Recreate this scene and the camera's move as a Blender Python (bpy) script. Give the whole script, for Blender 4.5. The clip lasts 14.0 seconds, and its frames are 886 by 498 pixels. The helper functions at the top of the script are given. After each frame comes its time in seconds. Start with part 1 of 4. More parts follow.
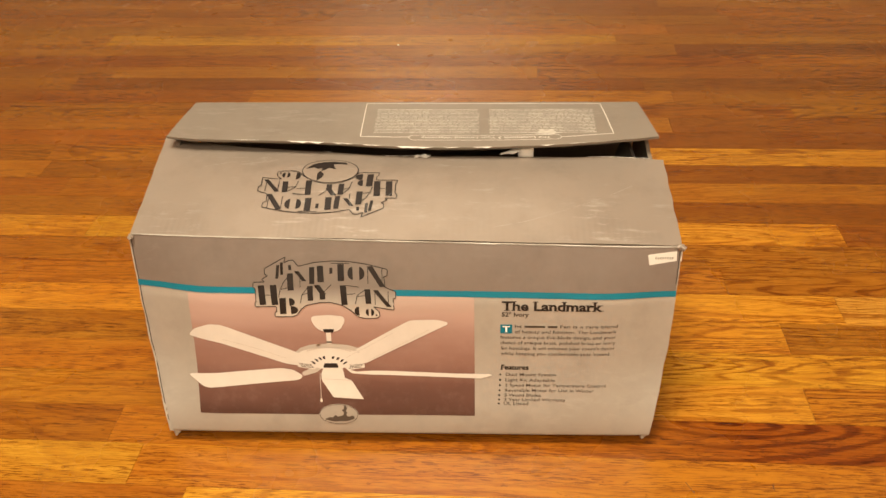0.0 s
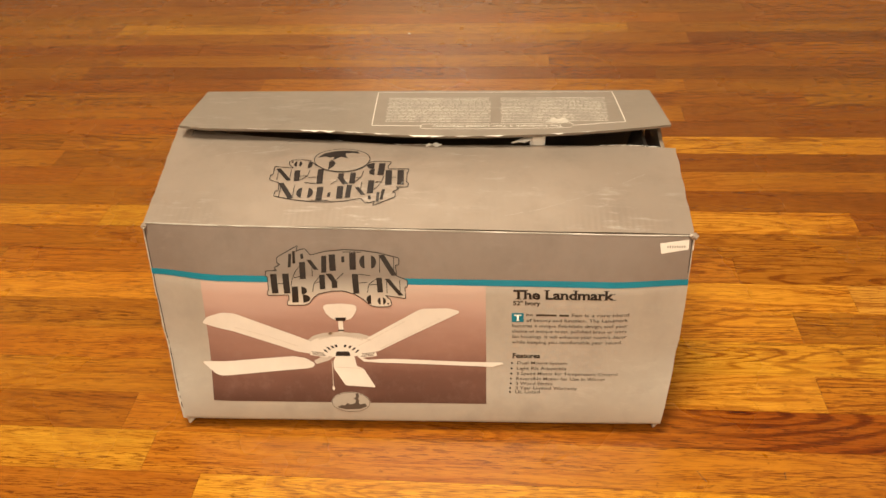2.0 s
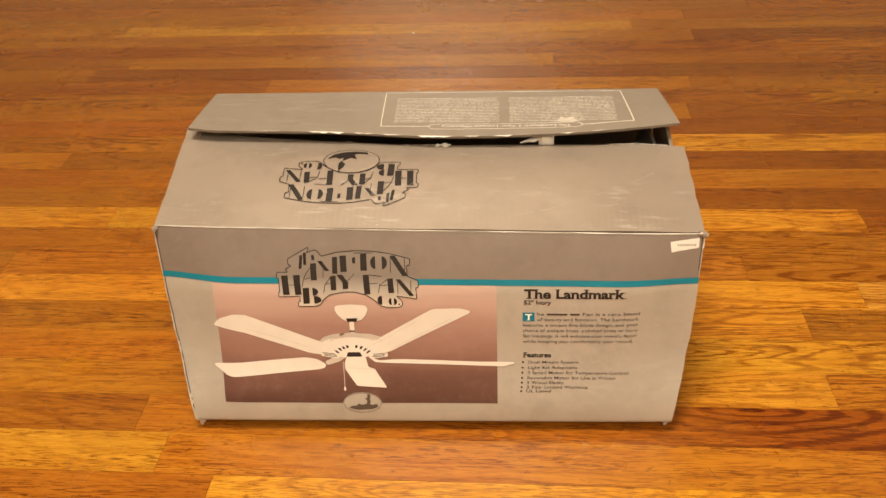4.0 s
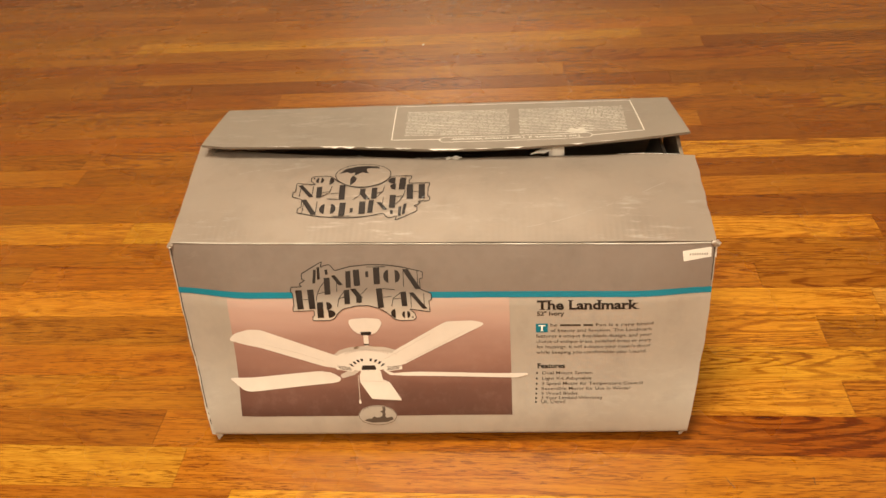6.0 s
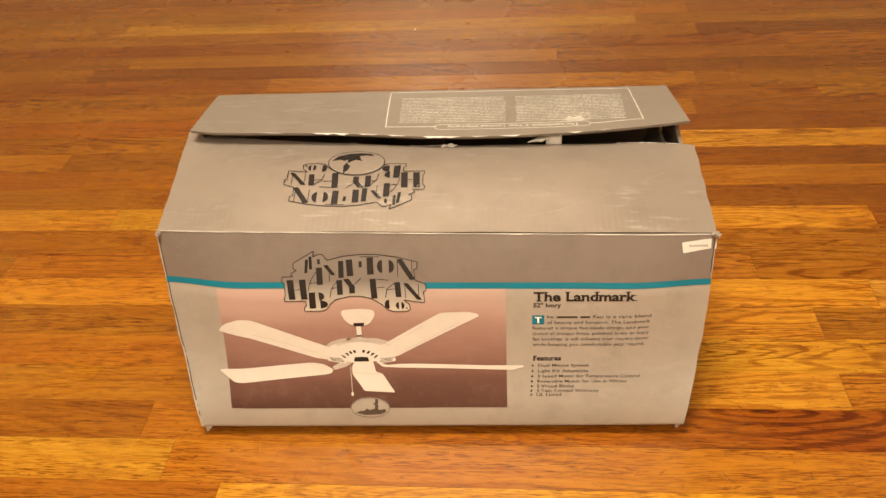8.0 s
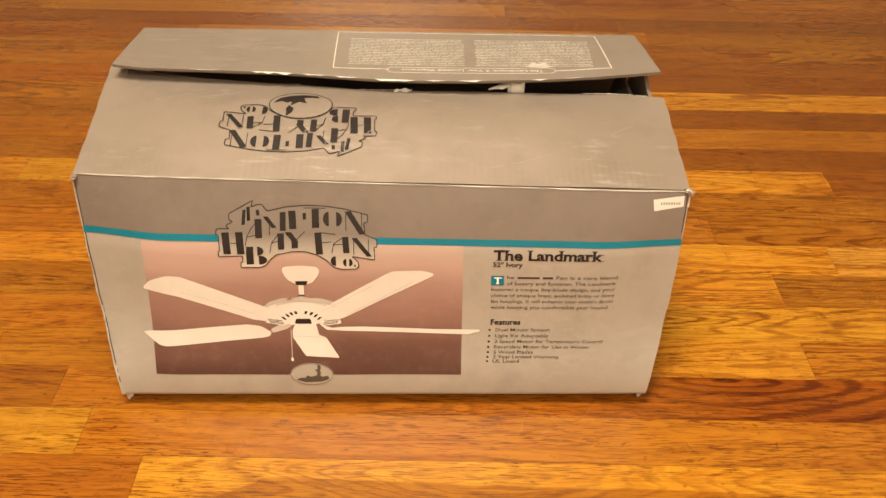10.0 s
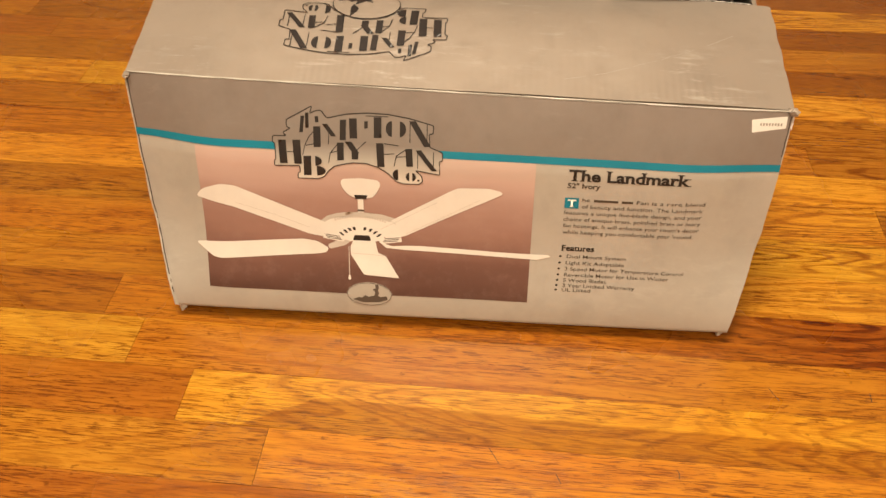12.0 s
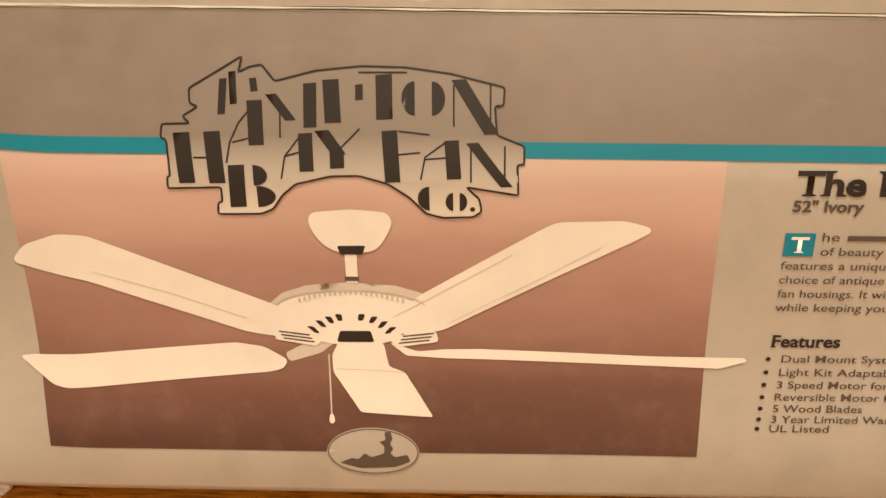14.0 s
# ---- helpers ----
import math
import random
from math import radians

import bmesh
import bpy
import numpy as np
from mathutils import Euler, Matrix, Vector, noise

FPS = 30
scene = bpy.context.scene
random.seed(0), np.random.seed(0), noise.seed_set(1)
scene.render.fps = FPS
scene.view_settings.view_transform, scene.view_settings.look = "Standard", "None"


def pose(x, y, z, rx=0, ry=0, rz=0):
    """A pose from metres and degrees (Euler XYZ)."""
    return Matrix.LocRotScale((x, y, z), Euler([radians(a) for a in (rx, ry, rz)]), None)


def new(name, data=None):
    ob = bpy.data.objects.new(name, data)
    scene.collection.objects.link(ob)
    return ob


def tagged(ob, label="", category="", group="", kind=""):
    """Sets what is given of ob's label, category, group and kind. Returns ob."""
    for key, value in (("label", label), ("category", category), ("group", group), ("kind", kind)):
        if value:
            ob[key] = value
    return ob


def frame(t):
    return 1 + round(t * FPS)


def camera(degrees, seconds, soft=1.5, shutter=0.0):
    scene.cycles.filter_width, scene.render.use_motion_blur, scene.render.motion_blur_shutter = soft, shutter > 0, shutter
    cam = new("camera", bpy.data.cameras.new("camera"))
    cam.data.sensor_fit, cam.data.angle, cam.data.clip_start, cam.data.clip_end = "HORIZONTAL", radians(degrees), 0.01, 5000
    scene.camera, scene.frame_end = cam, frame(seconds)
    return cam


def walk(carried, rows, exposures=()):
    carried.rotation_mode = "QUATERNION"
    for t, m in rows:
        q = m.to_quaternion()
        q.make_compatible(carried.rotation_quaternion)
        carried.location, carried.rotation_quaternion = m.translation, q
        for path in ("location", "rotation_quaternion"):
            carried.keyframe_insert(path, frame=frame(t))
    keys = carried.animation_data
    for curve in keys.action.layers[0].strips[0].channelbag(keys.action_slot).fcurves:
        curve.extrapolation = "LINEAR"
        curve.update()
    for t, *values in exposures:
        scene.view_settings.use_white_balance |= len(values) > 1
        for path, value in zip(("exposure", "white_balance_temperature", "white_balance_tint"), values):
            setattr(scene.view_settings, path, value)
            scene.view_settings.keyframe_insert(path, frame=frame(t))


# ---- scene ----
cam = camera(54.8, 14.0, soft=1.5)
# t, x, y, z, pitch, roll, yaw
PATH = [
    (0, 0.0878, -0.6544, 0.7310, -35.57, -2.12, 3.50),
    (0.5, 0.0868, -0.6530, 0.7285, -36.02, -2.46, 4.06),
    (1, 0.0887, -0.6546, 0.7292, -36.01, -2.48, 4.09),
    (1.5, 0.0886, -0.6547, 0.7294, -36.08, -2.48, 4.16),
    (2, 0.0872, -0.6558, 0.7313, -36.26, -2.69, 4.44),
    (4.5, 0.0777, -0.6569, 0.7365, -36.35, -3.58, 4.83),
    (5, 0.0778, -0.6598, 0.7400, -36.19, -4.43, 5.64),
    (5.5, 0.0789, -0.6562, 0.7390, -35.95, -4.53, 5.61),
    (6, 0.0799, -0.6571, 0.7411, -35.78, -4.80, 5.67),
    (6.5, 0.0805, -0.6568, 0.7396, -36.08, -4.76, 5.66),
    (7, 0.0810, -0.6560, 0.7388, -36.22, -4.66, 5.54),
    (9.5, 0.0425, -0.6040, 0.6981, -38.37, -0.45, 0.51),
    (10, 0.0394, -0.5929, 0.6754, -38.72, 1.08, -1.57),
    (10.5, 0.0496, -0.5702, 0.6522, -38.03, 1.76, -1.76),
    (11, 0.0548, -0.5509, 0.6258, -39.84, 1.09, -2.46),
    (11.5, 0.0412, -0.5432, 0.6197, -41.64, 0.63, -0.32),
    (12, 0.0412, -0.5548, 0.6306, -43.52, -0.53, 4.55),
    (12.1, 0.0420, -0.5458, 0.6164, -42.72, -0.77, 5.10),
    (12.2, 0.0282, -0.4884, 0.5582, -41.49, -0.54, 4.29),
    (12.3, 0.0221, -0.4487, 0.5128, -39.90, -0.72, 4.09),
    (12.4, 0.0095, -0.4081, 0.4841, -39.44, -0.37, 3.15),
    (12.5, 0.0032, -0.3758, 0.4628, -39.99, -0.48, 2.96),
    (12.7, -0.0134, -0.3419, 0.4215, -39.37, 0.00, 1.99),
    (13, -0.0093, -0.3314, 0.4135, -38.54, -0.87, 2.96),
    (13.5, -0.0086, -0.3339, 0.4086, -38.57, -1.27, 3.15),
    (14, -0.0232, -0.2656, 0.3525, -36.37, -1.72, 3.17),
]


def eye_pose(x, y, z, pitch, roll, yaw):
    """Yaw to the left, pitch up, then the lean to the left."""
    return pose(x, y, z, 0, 0, yaw) @ pose(0, 0, 0, 90 + pitch, 0, 0) @ pose(0, 0, 0, 0, 0, roll)


EXPOSURES = [(0, -0.02), (9.3, 0.02), (10.5, 0.03), (12, 0.03), (12.6, 0.0), (14, -0.05)]
walk(cam, [(t, eye_pose(*p)) for t, *p in PATH], EXPOSURES)

# ---- light: warm ceiling lamps overhead and behind the camera, one added in the hall ----
WARM = (1.0, 0.845, 0.63)
world = bpy.data.worlds.new("world")
scene.world = world
world.use_nodes = True
world.node_tree.nodes["Background"].inputs[0].default_value = (0.05, 0.035, 0.02, 1)
world.node_tree.nodes["Background"].inputs[1].default_value = 0.2


def ceiling_lamp(x, y, z, size, watts):
    lamp = bpy.data.lights.new("ceiling_lamp", "AREA")
    lamp.shape, lamp.size, lamp.energy, lamp.color = "DISK", size, watts, WARM
    ob = new("ceiling_lamp", lamp)
    ob.location = (x, y, z)
    return ob


ceiling_lamp(-0.15, -0.26, 2.38, 0.8, 79)
ceiling_lamp(0.5, -2.0, 2.38, 0.8, 53)
# unseen lamp added to brighten the doorway's reflection in the floor
ceiling_lamp(-0.25, 4.0, 2.38, 0.5, 22)

# ---- materials ----


class Mat:
    """A short way to write node materials."""

    def __init__(self, name):
        self.mat = bpy.data.materials.new(name)
        self.mat.use_nodes = True
        self.tree = self.mat.node_tree
        self.bsdf = self.tree.nodes["Principled BSDF"]

    def node(self, kind, **given):
        n = self.tree.nodes.new(kind)
        for key, value in given.items():
            if key in ("operation", "blend_type", "data_type", "noise_dimensions", "wave_type", "bands_direction", "wave_profile", "feature", "clamp"):
                if key == "operation":
                    n.operation = value
                elif key == "blend_type":
                    n.blend_type = value
                elif key == "data_type":
                    n.data_type = value
                elif key == "bands_direction":
                    n.bands_direction = value
                elif key == "wave_profile":
                    n.wave_profile = value
                elif key == "feature":
                    n.feature = value
        return n

    def put(self, socket, value):
        if isinstance(value, bpy.types.NodeSocket):
            self.tree.links.new(value, socket)
        else:
            socket.default_value = value

    def math(self, op, a, b=0.0, c=0.0):
        n = self.node("ShaderNodeMath", operation=op)
        for s, v in zip(n.inputs, (a, b, c)):
            self.put(s, v)
        return n.outputs[0]

    def vmath(self, op, a, b):
        n = self.node("ShaderNodeVectorMath", operation=op)
        self.put(n.inputs[0], a)
        self.put(n.inputs[1], b)
        return n.outputs[0]

    def noise(self, vector, scale, detail=3.0, rough=0.55, distort=0.0):
        n = self.node("ShaderNodeTexNoise")
        self.put(n.inputs["Vector"], vector)
        n.inputs["Scale"].default_value, n.inputs["Detail"].default_value = scale, detail
        n.inputs["Roughness"].default_value, n.inputs["Distortion"].default_value = rough, distort
        return n.outputs[0]

    def noise_colour(self, vector, scale, detail=2.0):
        return self.noise(vector, scale, detail).node.outputs[1]

    def ramp(self, value, low, high, out_low=0.0, out_high=1.0):
        n = self.node("ShaderNodeMapRange")
        self.put(n.inputs[0], value)
        for s, v in zip(n.inputs[1:5], (low, high, out_low, out_high)):
            s.default_value = v
        return n.outputs[0]

    def mix(self, factor, a, b, blend="MIX"):
        n = self.node("ShaderNodeMix", data_type="RGBA", blend_type=blend)
        self.put(n.inputs[0], factor)
        for s, v in ((n.inputs[6], a), (n.inputs[7], b)):
            self.put(s, (*v, 1) if isinstance(v, tuple) and len(v) == 3 else v)
        return n.outputs[2]

    def coords(self, kind="Object"):
        return self.node("ShaderNodeTexCoord").outputs[kind]

    def position(self):
        return self.node("ShaderNodeNewGeometry").outputs["Position"]

    def bump(self, height, strength, distance):
        n = self.node("ShaderNodeBump")
        n.inputs["Strength"].default_value, n.inputs["Distance"].default_value = strength, distance
        self.put(n.inputs["Height"], height)
        self.put(self.bsdf.inputs["Normal"], n.outputs[0])

    def set(self, **given):
        for key, value in given.items():
            s = self.bsdf.inputs[key.replace("_", " ")]
            self.put(s, (*value, 1) if isinstance(value, tuple) and len(value) == 3 else value)
        return self.mat


def groups_of(m, v):
    return m.noise(m.vmath("MULTIPLY", v, (2.2, 28.0, 3.0)), 1.0, 3.0)


def oak_material(name="oiled_oak", figure="", at=0.0, ringed=0.28):
    """Varnished oak; figure: a dark knot or a strip of heartwood that begins at this place along the board."""
    m = Mat(name)
    info = m.node("ShaderNodeObjectInfo")
    rnd = info.outputs["Random"]
    shift = m.node("ShaderNodeCombineXYZ")
    for k, far in enumerate((61.0, 23.0, 17.0)):
        m.put(shift.inputs[k], m.math("MULTIPLY", rnd, far))
    v = m.vmath("ADD", m.coords(), shift.outputs[0])
    slow = m.noise(m.vmath("MULTIPLY", v, (1.3, 13.0, 1.0)), 1.0, 2.0, 0.45, 0.35)
    rings = m.math("SINE", m.math("MULTIPLY", slow, 88.0))
    band = m.ramp(rings, 0.35, 0.97)
    wobble = m.noise(m.vmath("MULTIPLY", v, (24.0, 90.0, 1.0)), 1.0, 3.0)
    turns = m.math("SINE", m.math("ADD", m.math("MULTIPLY", slow, 165.0), m.math("MULTIPLY", wobble, 6.0)))
    lines = m.math("MULTIPLY", m.ramp(turns, 0.35, 0.9), m.ramp(groups_of(m, v), 0.40, 0.6, min(0.6, ringed), 1.0))
    fine = m.noise(m.vmath("MULTIPLY", v, (3.5, 190.0, 1.0)), 1.0, 3.0, 0.6)
    dashes = m.noise(m.vmath("MULTIPLY", v, (48.0, 900.0, 1.0)), 1.0, 2.0, 0.6)
    groups = m.noise(m.vmath("MULTIPLY", v, (3.0, 45.0, 1.0)), 1.0, 2.0)
    wavy = m.vmath("ADD", v, m.vmath("MULTIPLY", m.vmath("SUBTRACT", m.noise_colour(m.vmath("MULTIPLY", v, (26.0, 40.0, 1.0)), 1.0, 2.0), (0.5, 0.5, 0.5)), (0.0, 0.006, 0.0)))
    streaks = m.noise(m.vmath("MULTIPLY", wavy, (34.0, 430.0, 1.0)), 1.0, 1.0, 0.5)
    veins = m.math("MULTIPLY", m.ramp(streaks, 0.56, 0.61), m.ramp(groups_of(m, v), 0.42, 0.62, 0.1, 1.0))
    pores = m.math("MULTIPLY", m.ramp(dashes, 0.52, 0.585), m.ramp(groups, 0.36, 0.58, 0.3, 1.0))
    blotch = m.noise(m.vmath("MULTIPLY", v, (3.0, 9.0, 1.0)), 1.0, 4.0, 0.6)
    wear = m.noise(m.position(), 3.1, 4.0)
    spots = m.ramp(m.noise(m.vmath("MULTIPLY", v, (80.0, 130.0, 1.0)), 1.0, 3.0), 0.66, 0.72)
    base = info.outputs["Color"]
    c = m.mix(m.math("MULTIPLY", band, 0.3), m.mix(1.0, base, (0.99, 0.925, 0.52), "MULTIPLY"), (0.60, 0.40, 0.25), "MULTIPLY")
    c = m.mix(m.ramp(fine, 0.36, 0.58, 0.42, 0.0), c, (0.66, 0.5, 0.34), "MULTIPLY")
    c = m.mix(m.math("MULTIPLY", lines, ringed), c, (0.42, 0.24, 0.12), "MULTIPLY")
    c = m.mix(m.math("MULTIPLY", veins, 0.14 + 0.5 * ringed), c, (0.46, 0.26, 0.13), "MULTIPLY")
    c = m.mix(m.math("MULTIPLY", pores, 0.8), c, (0.27, 0.15, 0.08), "MULTIPLY")
    c = m.mix(m.ramp(blotch, 0.38, 0.66, 0.0, 0.62), c, (0.86, 0.66, 0.42), "MULTIPLY")
    c = m.mix(m.math("MULTIPLY", spots, 0.55), c, (0.25, 0.16, 0.1), "MULTIPLY")
    c = m.mix(m.ramp(wear, 0.5, 0.75, 0.0, 0.25), c, (0.62, 0.5, 0.42), "MULTIPLY")
    if figure:
        split = m.node("ShaderNodeSeparateXYZ")
        m.put(split.inputs[0], m.coords())
        x, y = split.outputs[0], split.outputs[1]
    if figure == "knot":
        dx = m.math("MULTIPLY", m.math("SUBTRACT", x, at), 0.27)
        dy = m.math("ADD", m.math("SUBTRACT", y, 0.012), m.ramp(slow, 0.2, 0.8, -0.03, 0.03))
        far = m.math("SQRT", m.math("ADD", m.math("MULTIPLY", dx, dx), m.math("MULTIPLY", dy, dy)))
        loops = m.ramp(m.math("SINE", m.math("MULTIPLY", m.math("ADD", far, m.ramp(streaks, 0.3, 0.7, -0.0009, 0.0009)), 560.0)), 0.0, 0.8)
        dark = m.ramp(x, at - 0.2, at + 0.02)
        c = m.mix(m.math("MULTIPLY", dark, 0.9), c, (0.66, 0.44, 0.32), "MULTIPLY")
        c = m.mix(m.math("MULTIPLY", m.math("MULTIPLY", dark, loops), m.ramp(far, 0.0, 0.09, 1.0, 0.5)), c, (0.36, 0.22, 0.15), "MULTIPLY")
    if figure == "heart":
        edge = m.math("ADD", -0.034, m.math("MULTIPLY", m.ramp(x, at, at + 0.075, 0.0, 0.042), m.ramp(x, at + 0.15, at + 1.0, 1.0, 0.5)))
        inside = m.ramp(m.math("SUBTRACT", m.math("ADD", edge, m.ramp(blotch, 0.2, 0.8, -0.004, 0.004)), y), 0.0, 0.0025)
        c = m.mix(inside, c, (0.66, 0.54, 0.42), "MULTIPLY")
    m.bump(m.math("ADD", m.math("MULTIPLY", fine, 0.6), m.math("MULTIPLY", m.math("ADD", pores, veins), -0.7)), 0.22, 0.0006)
    return m.set(Base_Color=c, Roughness=m.ramp(wear, 0.3, 0.75, 0.2, 0.38), Specular_IOR_Level=0.45, Coat_Weight=0.32, Coat_Roughness=0.14)


def board_material(name, colour, flute, scuff=0.5, rough=0.42, metal=0.25):
    """Printed silver-grey corrugated board; flute is the direction along which the flutes repeat."""
    m = Mat(name)
    p = m.position()
    big = m.noise(p, 9.0, 4.0, 0.6)
    grain = m.noise(m.vmath("MULTIPLY", p, (90.0, 90.0, 90.0)), 1.0, 3.0)
    turned = m.node("ShaderNodeMapping")
    m.put(turned.inputs["Vector"], p)
    turned.inputs["Rotation"].default_value = (0, 0, radians(-17))
    turned.inputs["Scale"].default_value = (22.0, 105.0, 60.0)
    scratch = m.ramp(m.noise(turned.outputs[0], 1.0, 6.0, 0.72, 0.4), 0.53, 0.75)
    rub = m.math("MULTIPLY", scratch, m.ramp(big, 0.45, 0.6, 0.0, scuff))
    stain = m.noise(m.vmath("MULTIPLY", p, (26.0, 26.0, 17.0)), 1.0, 4.0, 0.62)
    c = m.mix(m.ramp(big, 0.3, 0.7, 0.0, 0.38), colour, tuple(k * 0.7 for k in colour))
    c = m.mix(m.ramp(stain, 0.5, 0.72, 0.0, 0.35), c, tuple(k * 0.66 for k in colour))
    c = m.mix(rub, c, (0.74, 0.70, 0.64))
    c = m.mix(m.ramp(grain, 0.3, 0.7, 0.0, 0.12), c, (0.3, 0.27, 0.24))
    along = m.vmath("MULTIPLY", p, flute)
    split = m.node("ShaderNodeSeparateXYZ")
    m.put(split.inputs[0], along)
    waves = m.math("SINE", m.math("ADD", m.math("ADD", split.outputs[0], split.outputs[1]), split.outputs[2]))
    away = m.node("ShaderNodeSeparateXYZ")
    m.put(away.inputs[0], p)
    ribs = m.math("MULTIPLY", m.ramp(away.outputs[1], 0.058, 0.105, 1.0, 0.12), m.ramp(away.outputs[1], 0.05, 0.062))
    height = m.math("ADD", m.math("MULTIPLY", m.math("MULTIPLY", waves, m.ramp(big, 0.38, 0.66, 0.05, 1.0)), ribs), m.math("MULTIPLY", m.noise(p, 38.0, 4.0), 1.6))
    m.bump(height, 0.2, 0.0007)
    return m.set(Base_Color=c, Roughness=m.ramp(grain, 0.2, 0.8, rough - 0.07, rough + 0.1), Metallic=metal)


def plain_material(name, colour, rough=0.5, metal=0.0, vary=0.18, scale=14.0):
    m = Mat(name)
    n = m.noise(m.position(), scale, 4.0, 0.6)
    c = m.mix(m.ramp(n, 0.3, 0.7, 0.0, 1.0), colour, tuple(k * (1 - vary) for k in colour))
    m.bump(m.noise(m.position(), scale * 12, 3.0), 0.1, 0.0006)
    return m.set(Base_Color=c, Roughness=rough, Metallic=metal)


def photo_material():
    """The printed mauve backdrop: pale at its top, dark at its foot, with soft cloudy bands."""
    m = Mat("printed_backdrop")
    split = m.node("ShaderNodeSeparateXYZ")
    p = m.position()
    m.put(split.inputs[0], p)
    z = m.math("ADD", split.outputs[2], m.ramp(m.noise(m.vmath("MULTIPLY", p, (5.0, 1.0, 22.0)), 1.0, 3.0), 0.2, 0.8, -0.019, 0.017))
    n = m.node("ShaderNodeValToRGB")
    m.put(n.inputs[0], m.ramp(z, 0.0397, 0.175))
    stops = ((0.0, (0.080, 0.035, 0.026)), (0.22, (0.145, 0.067, 0.050)), (0.45, (0.27, 0.145, 0.114)), (0.68, (0.375, 0.23, 0.19)), (0.88, (0.49, 0.335, 0.285)), (1.0, (0.49, 0.372, 0.312)))
    ramp = n.color_ramp
    while len(ramp.elements) < len(stops):
        ramp.elements.new(0.5)
    for e, (at, colour) in zip(ramp.elements, stops):
        e.position, e.color = at, (*colour, 1)
    speck = m.ramp(m.noise(p, 60.0, 5.0, 0.7), 0.5, 0.8, 0.0, 0.08)
    return m.set(Base_Color=m.mix(speck, n.outputs[0], (0.6, 0.45, 0.38)), Roughness=0.45)


def badge_material():
    m = Mat("printed_silver_badge")
    split = m.node("ShaderNodeSeparateXYZ")
    m.put(split.inputs[0], m.position())
    f = m.ramp(split.outputs[2], 0.153, 0.183)
    c = m.mix(f, (0.64, 0.60, 0.53), (0.225, 0.192, 0.166))
    return m.set(Base_Color=c, Roughness=0.4, Metallic=0.2)


OAK = oak_material()
OAK_RINGED = oak_material("oiled_oak_with_rings", ringed=0.72)
OAK_KNOT = oak_material("oiled_oak_with_knot", "knot", 0.0)
OAK_HEART = oak_material("oiled_oak_with_heartwood", "heart", 0.0, 0.5)
# one silver board in three greys; each face's light is tuned into its colour
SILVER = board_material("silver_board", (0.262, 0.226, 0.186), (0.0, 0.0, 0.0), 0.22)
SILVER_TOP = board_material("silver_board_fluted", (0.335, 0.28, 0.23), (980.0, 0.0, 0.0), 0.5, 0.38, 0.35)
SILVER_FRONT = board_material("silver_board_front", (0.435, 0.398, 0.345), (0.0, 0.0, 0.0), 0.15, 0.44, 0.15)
BAND = board_material("printed_grey_band", (0.21, 0.168, 0.141), (0.0, 0.0, 0.0), 0.1, 0.46, 0.16)
KRAFT = plain_material("board_edge", (0.19, 0.155, 0.12), 0.8)
# inside faces coloured darker to stand in for the shade within the box
SHADE_LINER = plain_material("shade_dark_liner", (0.11, 0.09, 0.075), 0.8)
TEAL = plain_material("teal_ink", (0.0, 0.185, 0.275), 0.4)
INK = plain_material("black_ink", (0.018, 0.014, 0.013), 0.38)
TEXT_INK = plain_material("text_ink", (0.085, 0.064, 0.05), 0.45)
WHITE_INK = plain_material("white_ink", (0.76, 0.72, 0.64), 0.45)
FADED_INK = plain_material("faded_white_ink", (0.58, 0.54, 0.47), 0.5, 0.0, 0.4, 60.0)
SCUFF = plain_material("rubbed_silver", (0.47, 0.415, 0.36), 0.4, 0.2, 0.3, 120.0)
IVORY = plain_material("ivory_print", (0.73, 0.675, 0.61), 0.42, 0.0, 0.1, 30.0)
IVORY_SHADE = plain_material("ivory_print_slot", (0.5, 0.43, 0.37), 0.42, 0.0, 0.15, 30.0)
IVORY_DIM = plain_material("ivory_print_shaded", (0.55, 0.49, 0.43), 0.42, 0.0, 0.15, 30.0)
PHOTO = photo_material()
BADGE = badge_material()
CREASE = plain_material("dark_brown_line", (0.07, 0.05, 0.04), 0.8)
TAPE = plain_material("paper_and_glint_white", (0.78, 0.74, 0.68), 0.3)
FOAM = plain_material("white_packing_foam", (0.84, 0.82, 0.78), 0.7)
GAP_BLACK = plain_material("near_black_sheet", (0.02, 0.019, 0.022), 0.3)
PLASTER = plain_material("cream_plaster", (0.72, 0.66, 0.57), 0.85, 0.0, 0.08, 4.0)
CEILING = plain_material("white_ceiling_paint", (0.78, 0.75, 0.7), 0.9, 0.0, 0.06, 4.0)
TRIM = plain_material("white_gloss_paint", (0.75, 0.72, 0.66), 0.35, 0.0, 0.06, 8.0)
DARK_WALL = plain_material("dim_passage_paint", (0.16, 0.11, 0.08), 0.8, 0.0, 0.1, 4.0)

# ---- helpers for meshes ----


def mesh_object(name, bm, mats, parent=None, label="", smooth=False):
    me = bpy.data.meshes.new(name)
    bm.to_mesh(me)
    bm.free()
    for mat in mats if isinstance(mats, (list, tuple)) else (mats,):
        me.materials.append(mat)
    if smooth:
        for p in me.polygons:
            p.use_smooth = True
    ob = new(name, me)
    if parent:
        ob.parent = parent
    return tagged(ob, label)


def part(name, bm, mats, parent, label="", smooth=False):
    return mesh_object(name, bm, mats, parent, label, smooth)


